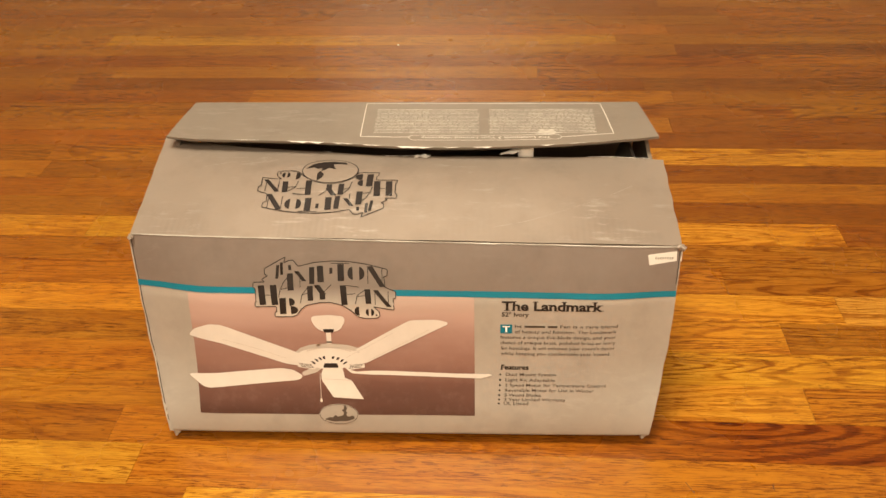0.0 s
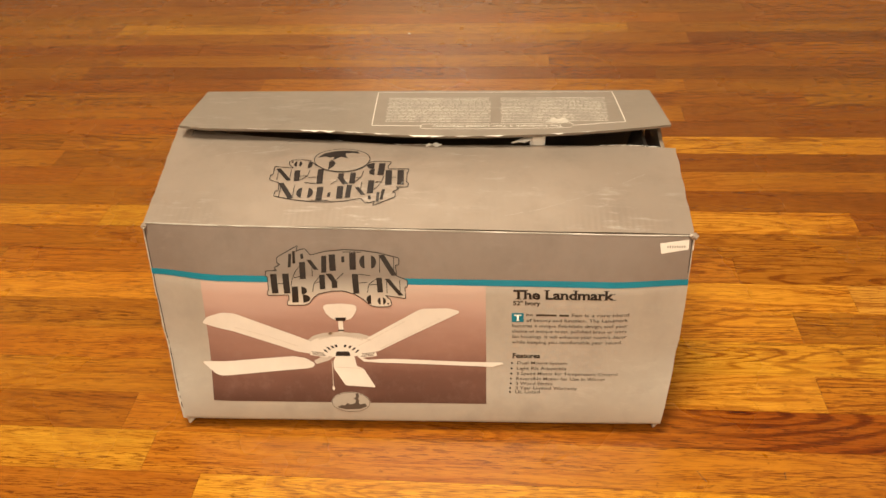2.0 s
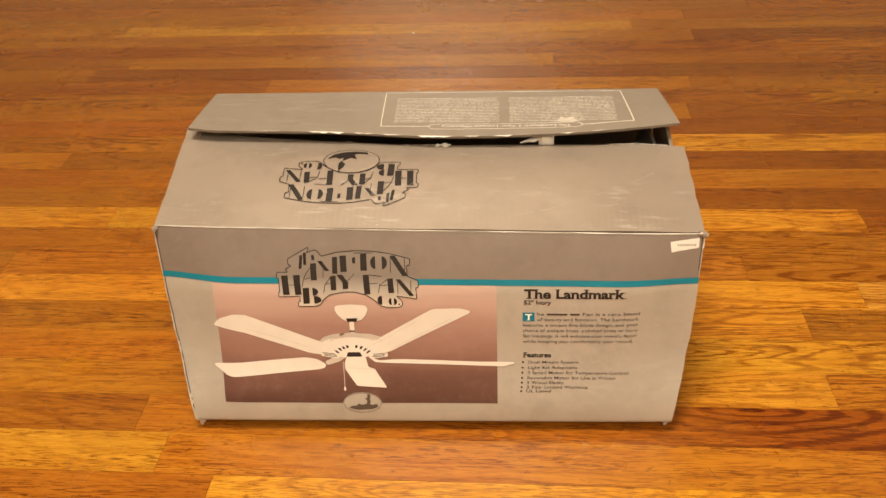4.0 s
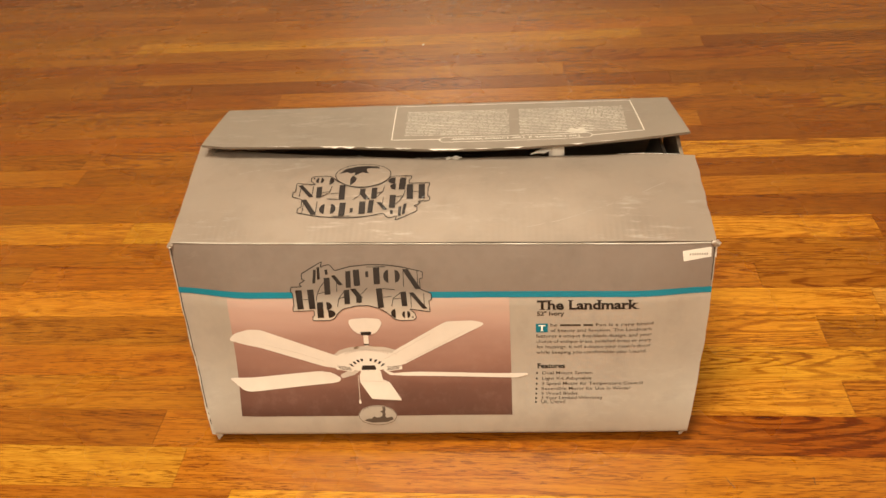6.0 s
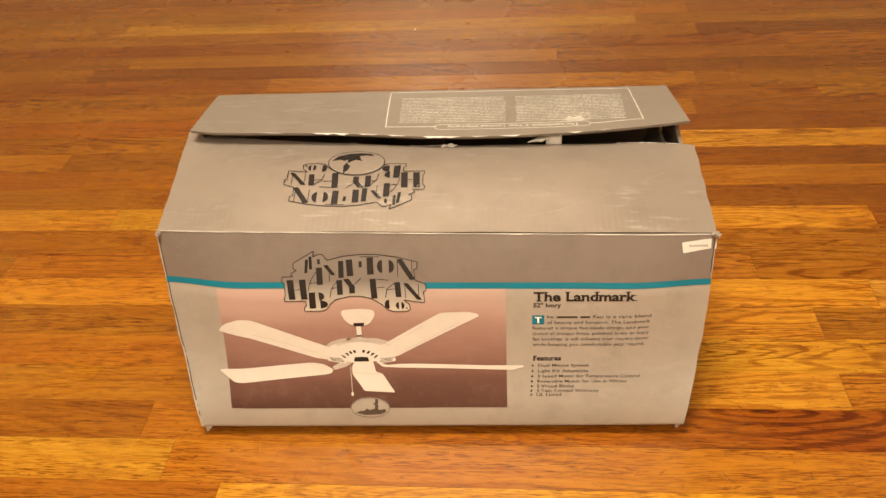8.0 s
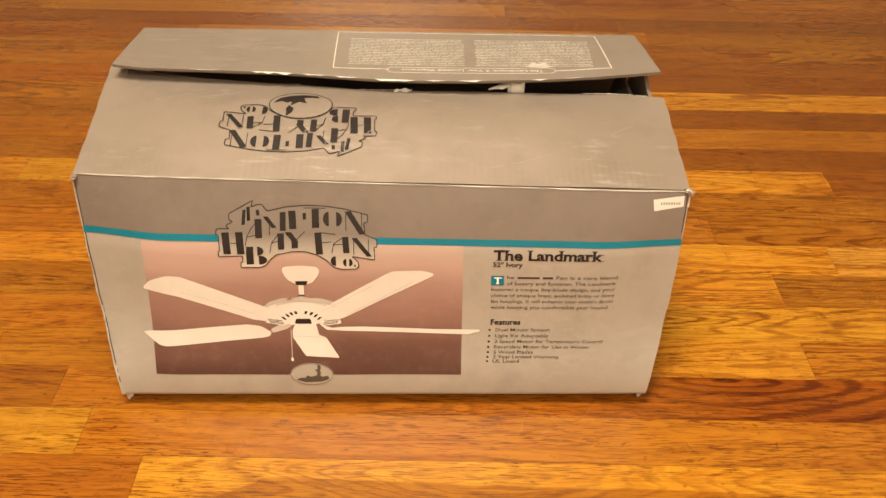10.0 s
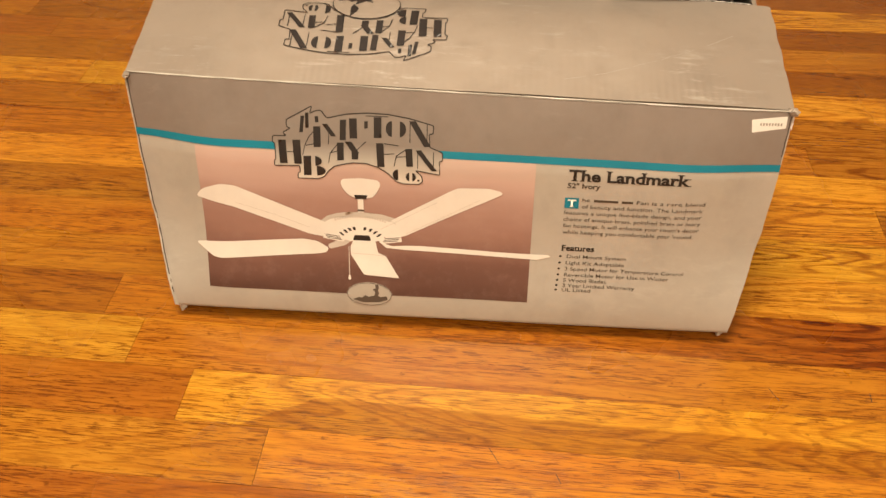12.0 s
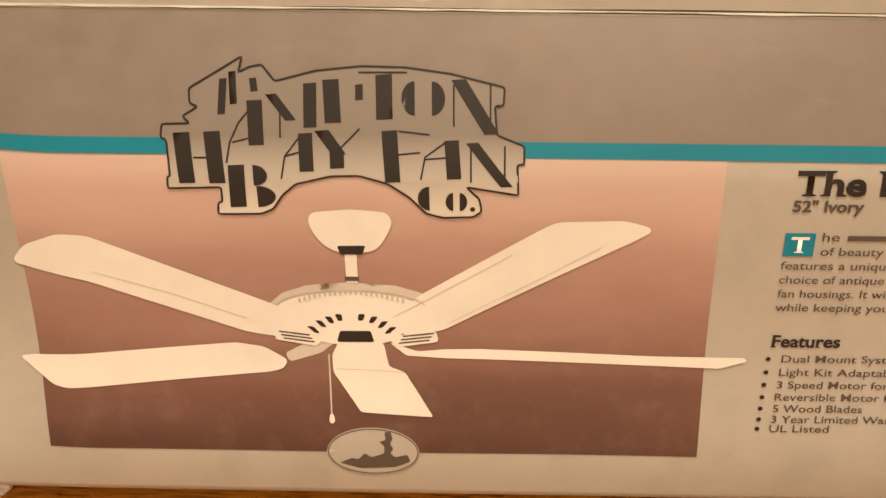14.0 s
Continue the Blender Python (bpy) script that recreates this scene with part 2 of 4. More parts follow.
def block(x0, x1, y0, y1, z0, z1, bevel=0.0):
    bm = bmesh.new()
    bmesh.ops.create_cube(bm, size=1)
    for v in bm.verts:
        v.co = Vector(((x0 + x1) / 2 + v.co.x * (x1 - x0), (y0 + y1) / 2 + v.co.y * (y1 - y0), (z0 + z1) / 2 + v.co.z * (z1 - z0)))
    if bevel:
        bmesh.ops.bevel(bm, geom=bm.edges[:], offset=bevel, segments=2, affect="EDGES")
    return bm


def smooth_step(a, b, x):
    k = min(1.0, max(0.0, (x - a) / (b - a)))
    return k * k * (3 - 2 * k)


def sheet(place, nu, nv, thick, side=1.0):
    """A board from place(u, v), u and v from 0 to 1, with its outer skin (material 0) and, thick behind it, its liner (material 1)."""
    bm = bmesh.new()
    pts = [[Vector(place(i / nu, j / nv)) for j in range(nv + 1)] for i in range(nu + 1)]
    outer, inner = [], []
    for i in range(nu + 1):
        a, b = [], []
        for j in range(nv + 1):
            du = pts[min(i + 1, nu)][j] - pts[max(i - 1, 0)][j]
            dv = pts[i][min(j + 1, nv)] - pts[i][max(j - 1, 0)]
            n = du.cross(dv).normalized() * side
            a.append(bm.verts.new(pts[i][j]))
            b.append(bm.verts.new(pts[i][j] - n * thick))
        outer.append(a)
        inner.append(b)
    for i in range(nu):
        for j in range(nv):
            skin = bm.faces.new((outer[i][j], outer[i + 1][j], outer[i + 1][j + 1], outer[i][j + 1]))
            back = bm.faces.new((inner[i][j], inner[i][j + 1], inner[i + 1][j + 1], inner[i + 1][j]))
            skin.smooth = back.smooth = True
            back.material_index = 2
    for j in range(nv):
        for i in (0, nu):
            bm.faces.new((outer[i][j], outer[i][j + 1], inner[i][j + 1], inner[i][j])).material_index = 1
    for i in range(nu):
        for j in (0, nv):
            bm.faces.new((outer[i][j], outer[i + 1][j], inner[i + 1][j], inner[i][j])).material_index = 1
    bmesh.ops.recalc_face_normals(bm, faces=bm.faces[:])
    for e in bm.edges:
        if len({f.material_index for f in e.link_faces}) > 1 or any(not f.smooth for f in e.link_faces):
            e.smooth = False
    return bm

# ---- the room ----
PHI, ROW, N_START = radians(-1.61), 0.05785, -0.3224
ALONG, ACROSS = Vector((math.cos(PHI), math.sin(PHI), 0)), Vector((math.sin(PHI), -math.cos(PHI), 0))
X0, X1, Y0, Y1, HIGH = -2.3, 2.3, -3.0, 3.3, 2.45

tagged(mesh_object("floor", block(X0, X1, Y0, Y1, -0.1, -0.016), DARK_WALL), "dark subfloor under oak strip boards", "floor", kind="structure")
tagged(mesh_object("ceiling", block(X0 - 0.1, X1 + 0.1, Y0 - 0.1, Y1 + 0.1, HIGH, HIGH + 0.1), CEILING), "plain white painted ceiling", "ceiling", kind="structure")
for name, dims in (("wall_west", (X0 - 0.12, X0, Y0, Y1)), ("wall_east", (X1, X1 + 0.12, Y0, Y1)), ("wall_south", (X0 - 0.12, X1 + 0.12, Y0 - 0.12, Y0))):
    tagged(mesh_object(name, block(*dims, -0.1, HIGH), PLASTER), "plain cream plastered wall", "wall", kind="structure")
# the far wall, with a wide opening into an unseen hall, added for floor reflections
DOOR0, DOOR1, DOOR_H = -0.72, 0.62, 2.05
bm = block(X0 - 0.12, DOOR0, Y1, Y1 + 0.12, -0.1, HIGH)
for dims in ((DOOR1, X1 + 0.12, Y1, Y1 + 0.12, -0.1, HIGH), (DOOR0, DOOR1, Y1, Y1 + 0.12, DOOR_H, HIGH)):
    other = block(*dims)
    me = bpy.data.meshes.new("piece")
    other.to_mesh(me)
    other.free()
    bm.from_mesh(me)
    bpy.data.meshes.remove(me)
tagged(mesh_object("wall_north", bm, PLASTER), "cream plastered wall with a wide doorway", "wall", kind="structure")
for dims in ((DOOR0 - 0.1, DOOR0, 0.0, DOOR_H + 0.1), (DOOR1, DOOR1 + 0.1, 0.0, DOOR_H + 0.1), (DOOR0, DOOR1, DOOR_H, DOOR_H + 0.1)):
    tagged(mesh_object("trim", block(dims[0], dims[1], Y1 - 0.022, Y1 - 0.002, dims[2], dims[3], 0.003), TRIM), "white painted door casing", "trim", kind="structure")
for x0, x1 in ((DOOR0 - 0.7, DOOR0 - 0.6), (DOOR1 + 0.6, DOOR1 + 0.7)):
    tagged(mesh_object("wall_hall", block(x0, x1, Y1 + 0.12, Y1 + 1.4, -0.1, HIGH), PLASTER), "cream side wall of the lit hall", "wall", kind="structure")
tagged(mesh_object("ceiling_hall", block(DOOR0 - 0.7, DOOR1 + 0.7, Y1 + 0.12, Y1 + 1.4, HIGH, HIGH + 0.1), CEILING), "plain white ceiling of the hall", "ceiling", kind="structure")
tagged(mesh_object("floor_hall", block(DOOR0 - 0.7, DOOR1 + 0.7, Y1 + 0.02, Y1 + 1.4, -0.1, -0.005), KRAFT), "plain brown hall floor", "floor", kind="structure")
tagged(mesh_object("wall_passage", block(DOOR0 - 0.6, DOOR1 + 0.6, Y1 + 1.3, Y1 + 1.4, -0.1, HIGH), PLASTER), "cream wall of the lit hall beyond the doorway", "wall", kind="structure")
for x0, x1 in ((X0, DOOR0 - 0.1), (DOOR1 + 0.1, X1)):
    tagged(mesh_object("baseboard", block(x0, x1, Y1 - 0.018, Y1 - 0.001, 0.0, 0.12, 0.003), TRIM), "white painted baseboard", "baseboard", kind="structure")

# ---- the cardboard box ----
box = tagged(new("cardboard_box"), "worn silver-grey printed cardboard box with raised top flap, on oak floor", "cardboard box")


def half_width(z):
    return float(np.interp(z, (0.0, 0.028, 0.062, 0.115, 0.178, 0.23), (0.2635, 0.267, 0.2735, 0.2807, 0.284, 0.2872)))


def front_y(x, z):
    """The front leans back, bulges over its tucked-in foot, and turns in towards its upright edges."""
    y = -0.002 + 0.2053 * z + (0.005 - 0.02 * x) * min(1.0, max(0.0, z / 0.24))
    y += 0.014 * max(0.0, (z - 0.165) / 0.0612) ** 1.3 + 0.0168 * max(0.0, 1 - z / 0.016) ** 0.9 - 0.009 * math.exp(-(((z - 0.03) / 0.045) ** 2))
    turn = smooth_step(0.2, 0.29, abs(x)) * smooth_step(0.0, 0.1, z) * (1 - smooth_step(0.16, 0.25, z))
    wave = 0.0008 * noise.noise(Vector((x * 9, z * 14, 3.1))) * smooth_step(0, 0.05, z) * (1 - smooth_step(0.2, 0.24, z))
    return y + (0.012 if x < 0 else 0.008) * turn + wave


def front_top(x):
    return 0.2262 - 0.0139 * x


def on_front(x, z, lift=0.0):
    return Vector((x, front_y(x, z) - lift, z + 0.2 * lift))


def front_place(u, v):
    top = front_top((u - 0.5) * 0.57)
    z = v * top
    x = (u - 0.5) * 2 * half_width(z)
    if u in (0.0, 1.0):
        x += (0.0007 if u else 0.0016) * noise.noise(Vector((u * 7, z * 45, 1.7)))
    return (x, front_y(x, z), z + (0.0024 if v == 0 else 0))


front = part("front_panel", sheet(front_place, 120, 84, 0.004), [SILVER_FRONT, KRAFT, SHADE_LINER], box, "printed front panel")


def flap_crease(x):
    return 0.2459 - 0.0126 * x


def flap_z(x, y):
    """The height of the front top flap above its crease."""
    t = (y - 0.012) / 0.16
    bulge = 0.033 * (smooth_step(-0.35, 0.75, t) - smooth_step(-0.35, 0.75, 0))
    rim = smooth_step(0.12, 0.285, abs(x))
    return flap_crease(x) + bulge * (1 - rim) + 0.026 * t * rim + 0.0016 * noise.noise(Vector((x * 8, y * 11, 5)))


def on_flap(x, y, lift=0.0):
    return Vector((x, y, flap_z(x, y) + lift))


FREE_EDGE = ((-0.3, 0.193), (-0.25, 0.183), (-0.19, 0.173), (-0.118, 0.166), (-0.026, 0.156), (0.04, 0.157), (0.1, 0.159), (0.165, 0.16), (0.23, 0.163), (0.285, 0.158))


def flap_rear(x):
    """The torn, wavy free edge of the front flap."""
    y = float(np.interp(x, [a for a, _ in FREE_EDGE], [b for _, b in FREE_EDGE]))
    return y + 0.0011 * noise.noise(Vector((x * 35, 0.3, 0)))


def front_flap_place(u, v):
    x = (u - 0.5) * 0.57
    y0 = 0.0125
    y = y0 + v * (flap_rear(x) - y0)
    x *= 1 + 0.012 * v * (1 if x < 0 else 0.0)
    return (x + 0.001 * noise.noise(Vector((y * 50, u, 2))), y, flap_z(x, y))


front_flap = part("front_flap", sheet(front_flap_place, 72, 20, 0.004), [SILVER_TOP, KRAFT, SHADE_LINER], box, "scuffed silver front flap printed with an upturned logo")
REAR_Y, REAR_Z = 0.2565, 0.2945
SAG = ((-0.28, 0.05), (-0.25, 0.3), (-0.17, 0.42), (-0.11, 0.52), (-0.06, 0.72), (-0.02, 0.9), (0.03, 1.0), (0.07, 0.98), (0.12, 0.88), (0.17, 0.72), (0.23, 0.38), (0.28, 0.0))


def back_edge(x):
    """How far forward, and how low, the free edge of the back flap lies at x."""
    sag = float(np.interp(x, [a for a, _ in SAG], [b for _, b in SAG]))
    return 0.166 - 0.017 * sag, 0.2925 - 0.0065 * sag


def back_flap_point(x, t, lift=0.0):
    """t: 0 at the hinge, 1 at the free edge."""
    y1, z1 = back_edge(x)
    rough = 0.0006 * noise.noise(Vector((x * 45, 9, 0))) * smooth_step(0.9, 1, t)
    y = REAR_Y + (y1 - REAR_Y) * t + rough
    z = REAR_Z + (z1 - REAR_Z) * t * (0.5 + 0.5 * t) + 0.0006 * math.sin(t * math.pi)
    return Vector((x, y, z + lift))


def back_flap_place(u, v):
    spread = 0.266 + 0.0125 * v
    return tuple(back_flap_point((u - 0.5) * 2 * spread, v))


back_flap = part("back_flap", sheet(back_flap_place, 64, 14, 0.003, -1.0), [SILVER, KRAFT, SHADE_LINER], box, "raised silver back flap with printed warranty text")


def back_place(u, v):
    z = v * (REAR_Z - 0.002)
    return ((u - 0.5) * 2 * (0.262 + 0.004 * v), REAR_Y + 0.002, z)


part("back_panel", sheet(back_place, 8, 8, 0.004, -1.0), [SILVER, KRAFT, SHADE_LINER], box)
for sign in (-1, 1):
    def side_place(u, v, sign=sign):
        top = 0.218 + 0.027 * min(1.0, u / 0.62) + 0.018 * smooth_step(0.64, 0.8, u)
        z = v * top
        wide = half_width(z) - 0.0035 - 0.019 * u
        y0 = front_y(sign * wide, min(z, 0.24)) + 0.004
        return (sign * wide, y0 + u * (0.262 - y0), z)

    part("side_panel", sheet(side_place, 10, 12, 0.004, -sign), [SILVER, KRAFT, SHADE_LINER], box)

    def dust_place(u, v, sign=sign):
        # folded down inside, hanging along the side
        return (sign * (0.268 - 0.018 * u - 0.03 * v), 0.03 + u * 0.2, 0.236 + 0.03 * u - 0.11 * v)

    part("side_flap", sheet(dust_place, 8, 8, 0.004, sign), [SHADE_LINER, SHADE_LINER, SHADE_LINER], box, "inner flap of grey-brown board, darkened for the shade inside")
part("bottom_panel", block(-0.258, 0.258, 0.024, 0.258, 0.0006, 0.0046), KRAFT, box)


def printed(outline, to_surface, lift, cell=0.005):
    """A flat printed shape from its outline in metres on the sheet, laid onto a surface."""
    bm = bmesh.new()
    verts = [bm.verts.new((x, y, 0)) for x, y in outline]
    bm.faces.new(verts)
    bmesh.ops.triangulate(bm, faces=bm.faces[:], ngon_method="EAR_CLIP")
    xs, ys = [p[0] for p in outline], [p[1] for p in outline]
    for low, high, normal in ((min(xs), max(xs), Vector((1, 0, 0))), (min(ys), max(ys), Vector((0, 1, 0)))):
        at = math.ceil(low / cell) * cell
        while at < high:
            bmesh.ops.bisect_plane(bm, geom=bm.verts[:] + bm.edges[:] + bm.faces[:], plane_co=normal * at, plane_no=normal)
            at += cell
    for v in bm.verts:
        v.co = to_surface(v.co.x, v.co.y, lift)
    return bm


def mm(*pairs):
    return [(x / 1000, y / 1000) for x, y in pairs]


def rect(x0, y0, x1, y1):
    return mm((x0, y0), (x1, y0), (x1, y1), (x0, y1))


def ellipse(cx, cy, rx, ry, a0=0.0, a1=360.0, n=40):
    full = a1 - a0 >= 360
    return mm(*[(cx + rx * math.cos(radians(a0 + (a1 - a0) * k / n)), cy + ry * math.sin(radians(a0 + (a1 - a0) * k / n))) for k in range(n + (0 if full else 1))])


def rounded(points, r, n=4):
    """The outline with its corners rounded, all in millimetres."""
    out = []
    count = len(points)
    for k, p in enumerate(points):
        p, a, b = Vector(p), Vector(points[k - 1]), Vector(points[(k + 1) % count])
        ra, rb = min(r, (a - p).length * 0.45), min(r, (b - p).length * 0.45)
        pa, pb = p + (a - p).normalized() * ra, p + (b - p).normalized() * rb
        for s in range(n + 1):
            t = s / n
            q = pa * (1 - t) ** 2 + p * 2 * t * (1 - t) + pb * t * t
            out.append((q.x / 1000, q.y / 1000))
    return out


def ring(outer, width, to_surface, lift, closed=True):
    """A line of the given width (mm) along an outline in metres."""
    bm = bmesh.new()
    pts = []
    for k, p in enumerate(outer):
        p, q = Vector((*p, 0)), Vector((*outer[(k + 1) % len(outer)], 0))
        steps = max(1, int((q - p).length / 0.012)) if closed or k < len(outer) - 1 else 1
        pts += [p.lerp(q, s / steps) for s in range(steps)]
    n = len(pts)
    pairs = []
    for k, p in enumerate(pts):
        a = pts[k - 1] if closed or k else p
        b = pts[(k + 1) % n] if closed or k < n - 1 else p
        d = (b - a).normalized()
        side = Vector((-d.y, d.x, 0)) * width / 2000
        pairs.append((bm.verts.new(to_surface((p + side).x, (p + side).y, lift)), bm.verts.new(to_surface((p - side).x, (p - side).y, lift))))
    for k in range(n if closed else n - 1):
        (a, b), (c, e) = pairs[k], pairs[(k + 1) % n]
        bm.faces.new((a, b, e, c))
    return bm


def serifs(bm):
    """Short feet and heads at the flat ends of the stems, as a slab-serif face has."""
    ends = []
    for e in bm.edges:
        a, b = sorted((v.co.copy() for v in e.verts), key=lambda p: p.x)
        if e.is_boundary and abs(a.y - b.y) < 0.004 and 0.04 < b.x - a.x < 0.22:
            middle = e.link_faces[0].calc_center_median()
            ends.append((a, b, 1.0 if middle.y > a.y else -1.0))
    for a, b, up in ends:
        if up < 0 and a.y < 0.3:
            continue
        for p, side in ((a, -1.0), (b, 1.0)):
            if any(0.001 < ((c if side > 0 else d).x - p.x) * side < 0.2 and abs(c.y - p.y) < 0.01 for c, d, _ in ends):
                continue
            out, thick = side * 0.085, up * 0.055
            corners = [(p.x, p.y), (p.x + out, p.y), (p.x + out, p.y + thick * 0.7), (p.x, p.y + thick * 1.3)]
            vs = [bm.verts.new((x, y, p.z)) for x, y in corners]
            bm.faces.new(vs if side * up > 0 else vs[::-1])


def lettering(text, x, y, width, height, to_surface, lift, bold=0.0, turned=False):
    """A line of text, x and y its lower left corner in mm, fitted to a width and a capital height."""
    curve = bpy.data.curves.new("line", "FONT")
    curve.body, curve.size, curve.offset, curve.resolution_u = text, 1.0, bold, 3
    ob = bpy.data.objects.new("line", curve)
    scene.collection.objects.link(ob)
    bpy.context.view_layer.update()
    me = bpy.data.meshes.new_from_object(ob.evaluated_get(bpy.context.evaluated_depsgraph_get()))
    bpy.data.objects.remove(ob)
    bpy.data.curves.remove(curve)
    bm = bmesh.new()
    bm.from_mesh(me)
    bpy.data.meshes.remove(me)
    if height > 5:
        serifs(bm)
    left, right = min(v.co.x for v in bm.verts), max(v.co.x for v in bm.verts)
    sx, sy = width / (right - left), height / 0.69
    for v in bm.verts:
        px, py = (v.co.x - left) * sx, v.co.y * sy
        if turned:
            px, py = -px, -py
        v.co = to_surface((x + px) / 1000, (y + py) / 1000, lift)
    return bm


L1, L2, L3, L4 = 0.0003, 0.0005, 0.0007, 0.0009


def ink(name, outline, mat, lift, to_surface=on_front, parent=None, label=""):
    return part(name, printed(outline, to_surface, lift), mat, parent or front, label, True)


# the grey band along the top of the front, and the teal stripe under it
def band_place(u, v):
    x = (u - 0.5) * 0.57
    z = 0.179 - 0.008 * x + v * (front_top(x) - 0.1795 + 0.008 * x)
    x = (u - 0.5) * 2 * (half_width(z) - 0.001)
    return tuple(on_front(x, z, L1))


def strip_mesh(place, nu, nv):
    bm = bmesh.new()
    vs = [[bm.verts.new(place(i / nu, j / nv)) for j in range(nv + 1)] for i in range(nu + 1)]
    for i in range(nu):
        for j in range(nv):
            bm.faces.new((vs[i][j], vs[i + 1][j], vs[i + 1][j + 1], vs[i][j + 1]))
    return bm


part("printed_band", strip_mesh(band_place, 96, 10), BAND, front, "brownish grey printed band", True)
part("printed_stripe", strip_mesh(lambda u, v: tuple(on_front((u - 0.5) * 2 * 0.2835, 0.1743 - 0.016 * 0.2835 * (u - 0.5) + v * 0.0062, L2)), 96, 1), TEAL, front, "teal printed stripe", True)
ink("printed_photo", rect(-228, 39.7, 76, 174.8), PHOTO, L1, label="printed mauve photograph backdrop")

# the fan in the photograph
ink("printed_motor", mm((-117, 109.5), (-111, 114.6), (-100.6, 118), (-90, 119.3), (-80.5, 119.6), (-70, 119.2), (-60.6, 118.4), (-49.5, 115.2), (-45.5, 110.5), (-54, 104), (-61.3, 98), (-81.8, 95), (-99.5, 97.5), (-109, 103)), IVORY_DIM, L2)
ink("printed_motor_rim", ellipse(-81, 106.8, 33, 8.2), IVORY, L3 - 0.0001)
ink("printed_blade", rounded([(-233.5, 125.5), (-225.7, 134.2), (-208.6, 140.6), (-195.4, 140.1), (-119, 110.7), (-97.8, 101.9), (-101.2, 94.9), (-111.6, 93.6), (-128.2, 95.9), (-199.8, 119.3)], 4), IVORY, L3)
ink("printed_blade", rounded([(-238.3, 80.4), (-231, 82), (-134, 90.8), (-121.1, 89), (-110.7, 83), (-112.8, 78.9), (-119.5, 77.2), (-215.4, 67.7), (-222.4, 68.8)], 2.5), IVORY, L3)
ink("printed_blade", rounded([(-62.6, 99), (-52.1, 112.9), (0.3, 143.5), (8.4, 147.8), (36.5, 148.6), (47.3, 145.9), (48.2, 143.4), (40.7, 139.3), (-39.8, 98), (-56.4, 94.9)], 3), IVORY, L3)
ink("printed_blade", rounded([(-64.2, 92), (-51.5, 88), (-38.7, 89.1), (-23.4, 89.3), (52.2, 86.7), (93.1, 86.5), (94.6, 84.9), (82.5, 81.4), (-23.4, 84.6), (-38.7, 84.9), (-56.7, 86)], 1.2), IVORY, L3)
ink("printed_bracket", rounded([(-112, 86), (-97.4, 93.4), (-87.2, 92.8), (-95.4, 86.4), (-110, 82)], 2), IVORY_DIM, L2)
ink("printed_hub", rounded([(-103, 102), (-60, 102.4), (-58, 94), (-70, 90.8), (-90, 90.8), (-104, 94)], 3), IVORY, L3 + 0.00008)
for x, z, lean in ((-98, 97.6, -1.6), (-94.4, 100.4, -1.3), (-90.4, 102.3, -0.9), (-86.2, 103.5, -0.4), (-76.4, 103.7, 0.4), (-71.2, 102.6, 0.9), (-67, 100.4, 1.3), (-63.6, 97.8, 1.6)):
    ink("printed_vent", rounded([(x - 1.5 + lean, z + 1.5), (x + 1.5 + lean, z + 1.5), (x + 1.1 - lean, z - 1.6), (x - 1.1 - lean, z - 1.6)], 0.8), INK, L4)
ink("printed_switch_cap", rounded([(-86.2, 97.2), (-72.4, 97.4), (-70.8, 92.2), (-87.8, 92)], 1.2), INK, L4 + 0.00008)
for k in range(21):
    x = -104 + 2.3 * k
    ink("printed_motor_slot", rect(x, 114.4 - 0.0075 * (x + 81) ** 2, x + 1.1, 116.4 - 0.0075 * (x + 81) ** 2), IVORY_SHADE, L4)
ink("printed_blade", rounded([(-90.3, 86), (-87.3, 91.7), (-66.7, 91.7), (-64.6, 80.9), (-57.4, 78.3), (-44.7, 57.6), (-78.1, 59.5), (-90.2, 77.9)], 1.6), IVORY, L4)
part("printed_blade_line", ring(mm((-89, 79.4), (-70, 79.0), (-58, 78.2)), 0.35, on_front, L4 + 0.0001, False), IVORY_DIM, front)
ink("printed_rod", rect(-82.1, 119.5, -76.9, 133.5), IVORY, L3)
ink("printed_rod_collar", rounded([(-85.2, 136.6), (-72.8, 136.8), (-74.3, 132.8), (-83.9, 132.7)], 0.8), INK, L4 + 0.00008)
ink("printed_rod_collar", rounded([(-82.5, 122.6), (-76.5, 122.6), (-76.5, 120.6), (-82.5, 120.6)], 0.4), TEXT_INK, L4)
ink("printed_canopy", rounded([(-97.2, 147.5), (-95.5, 151.4), (-78.5, 152.9), (-62.9, 151.6), (-60.7, 147), (-63.6, 141), (-67, 136), (-71, 133.8), (-85.1, 133.6), (-90.5, 136.4), (-94.6, 141)], 3), IVORY, L3 + 0.00008)
ink("printed_chain", rect(-92.2, 57, -91.5, 86), IVORY_DIM, L3)
ink("printed_chain_pull", rounded([(-92.6, 58.4), (-91.0, 58.4), (-90.2, 55), (-91.8, 53.6), (-93.2, 55)], 0.9), IVORY, L4)

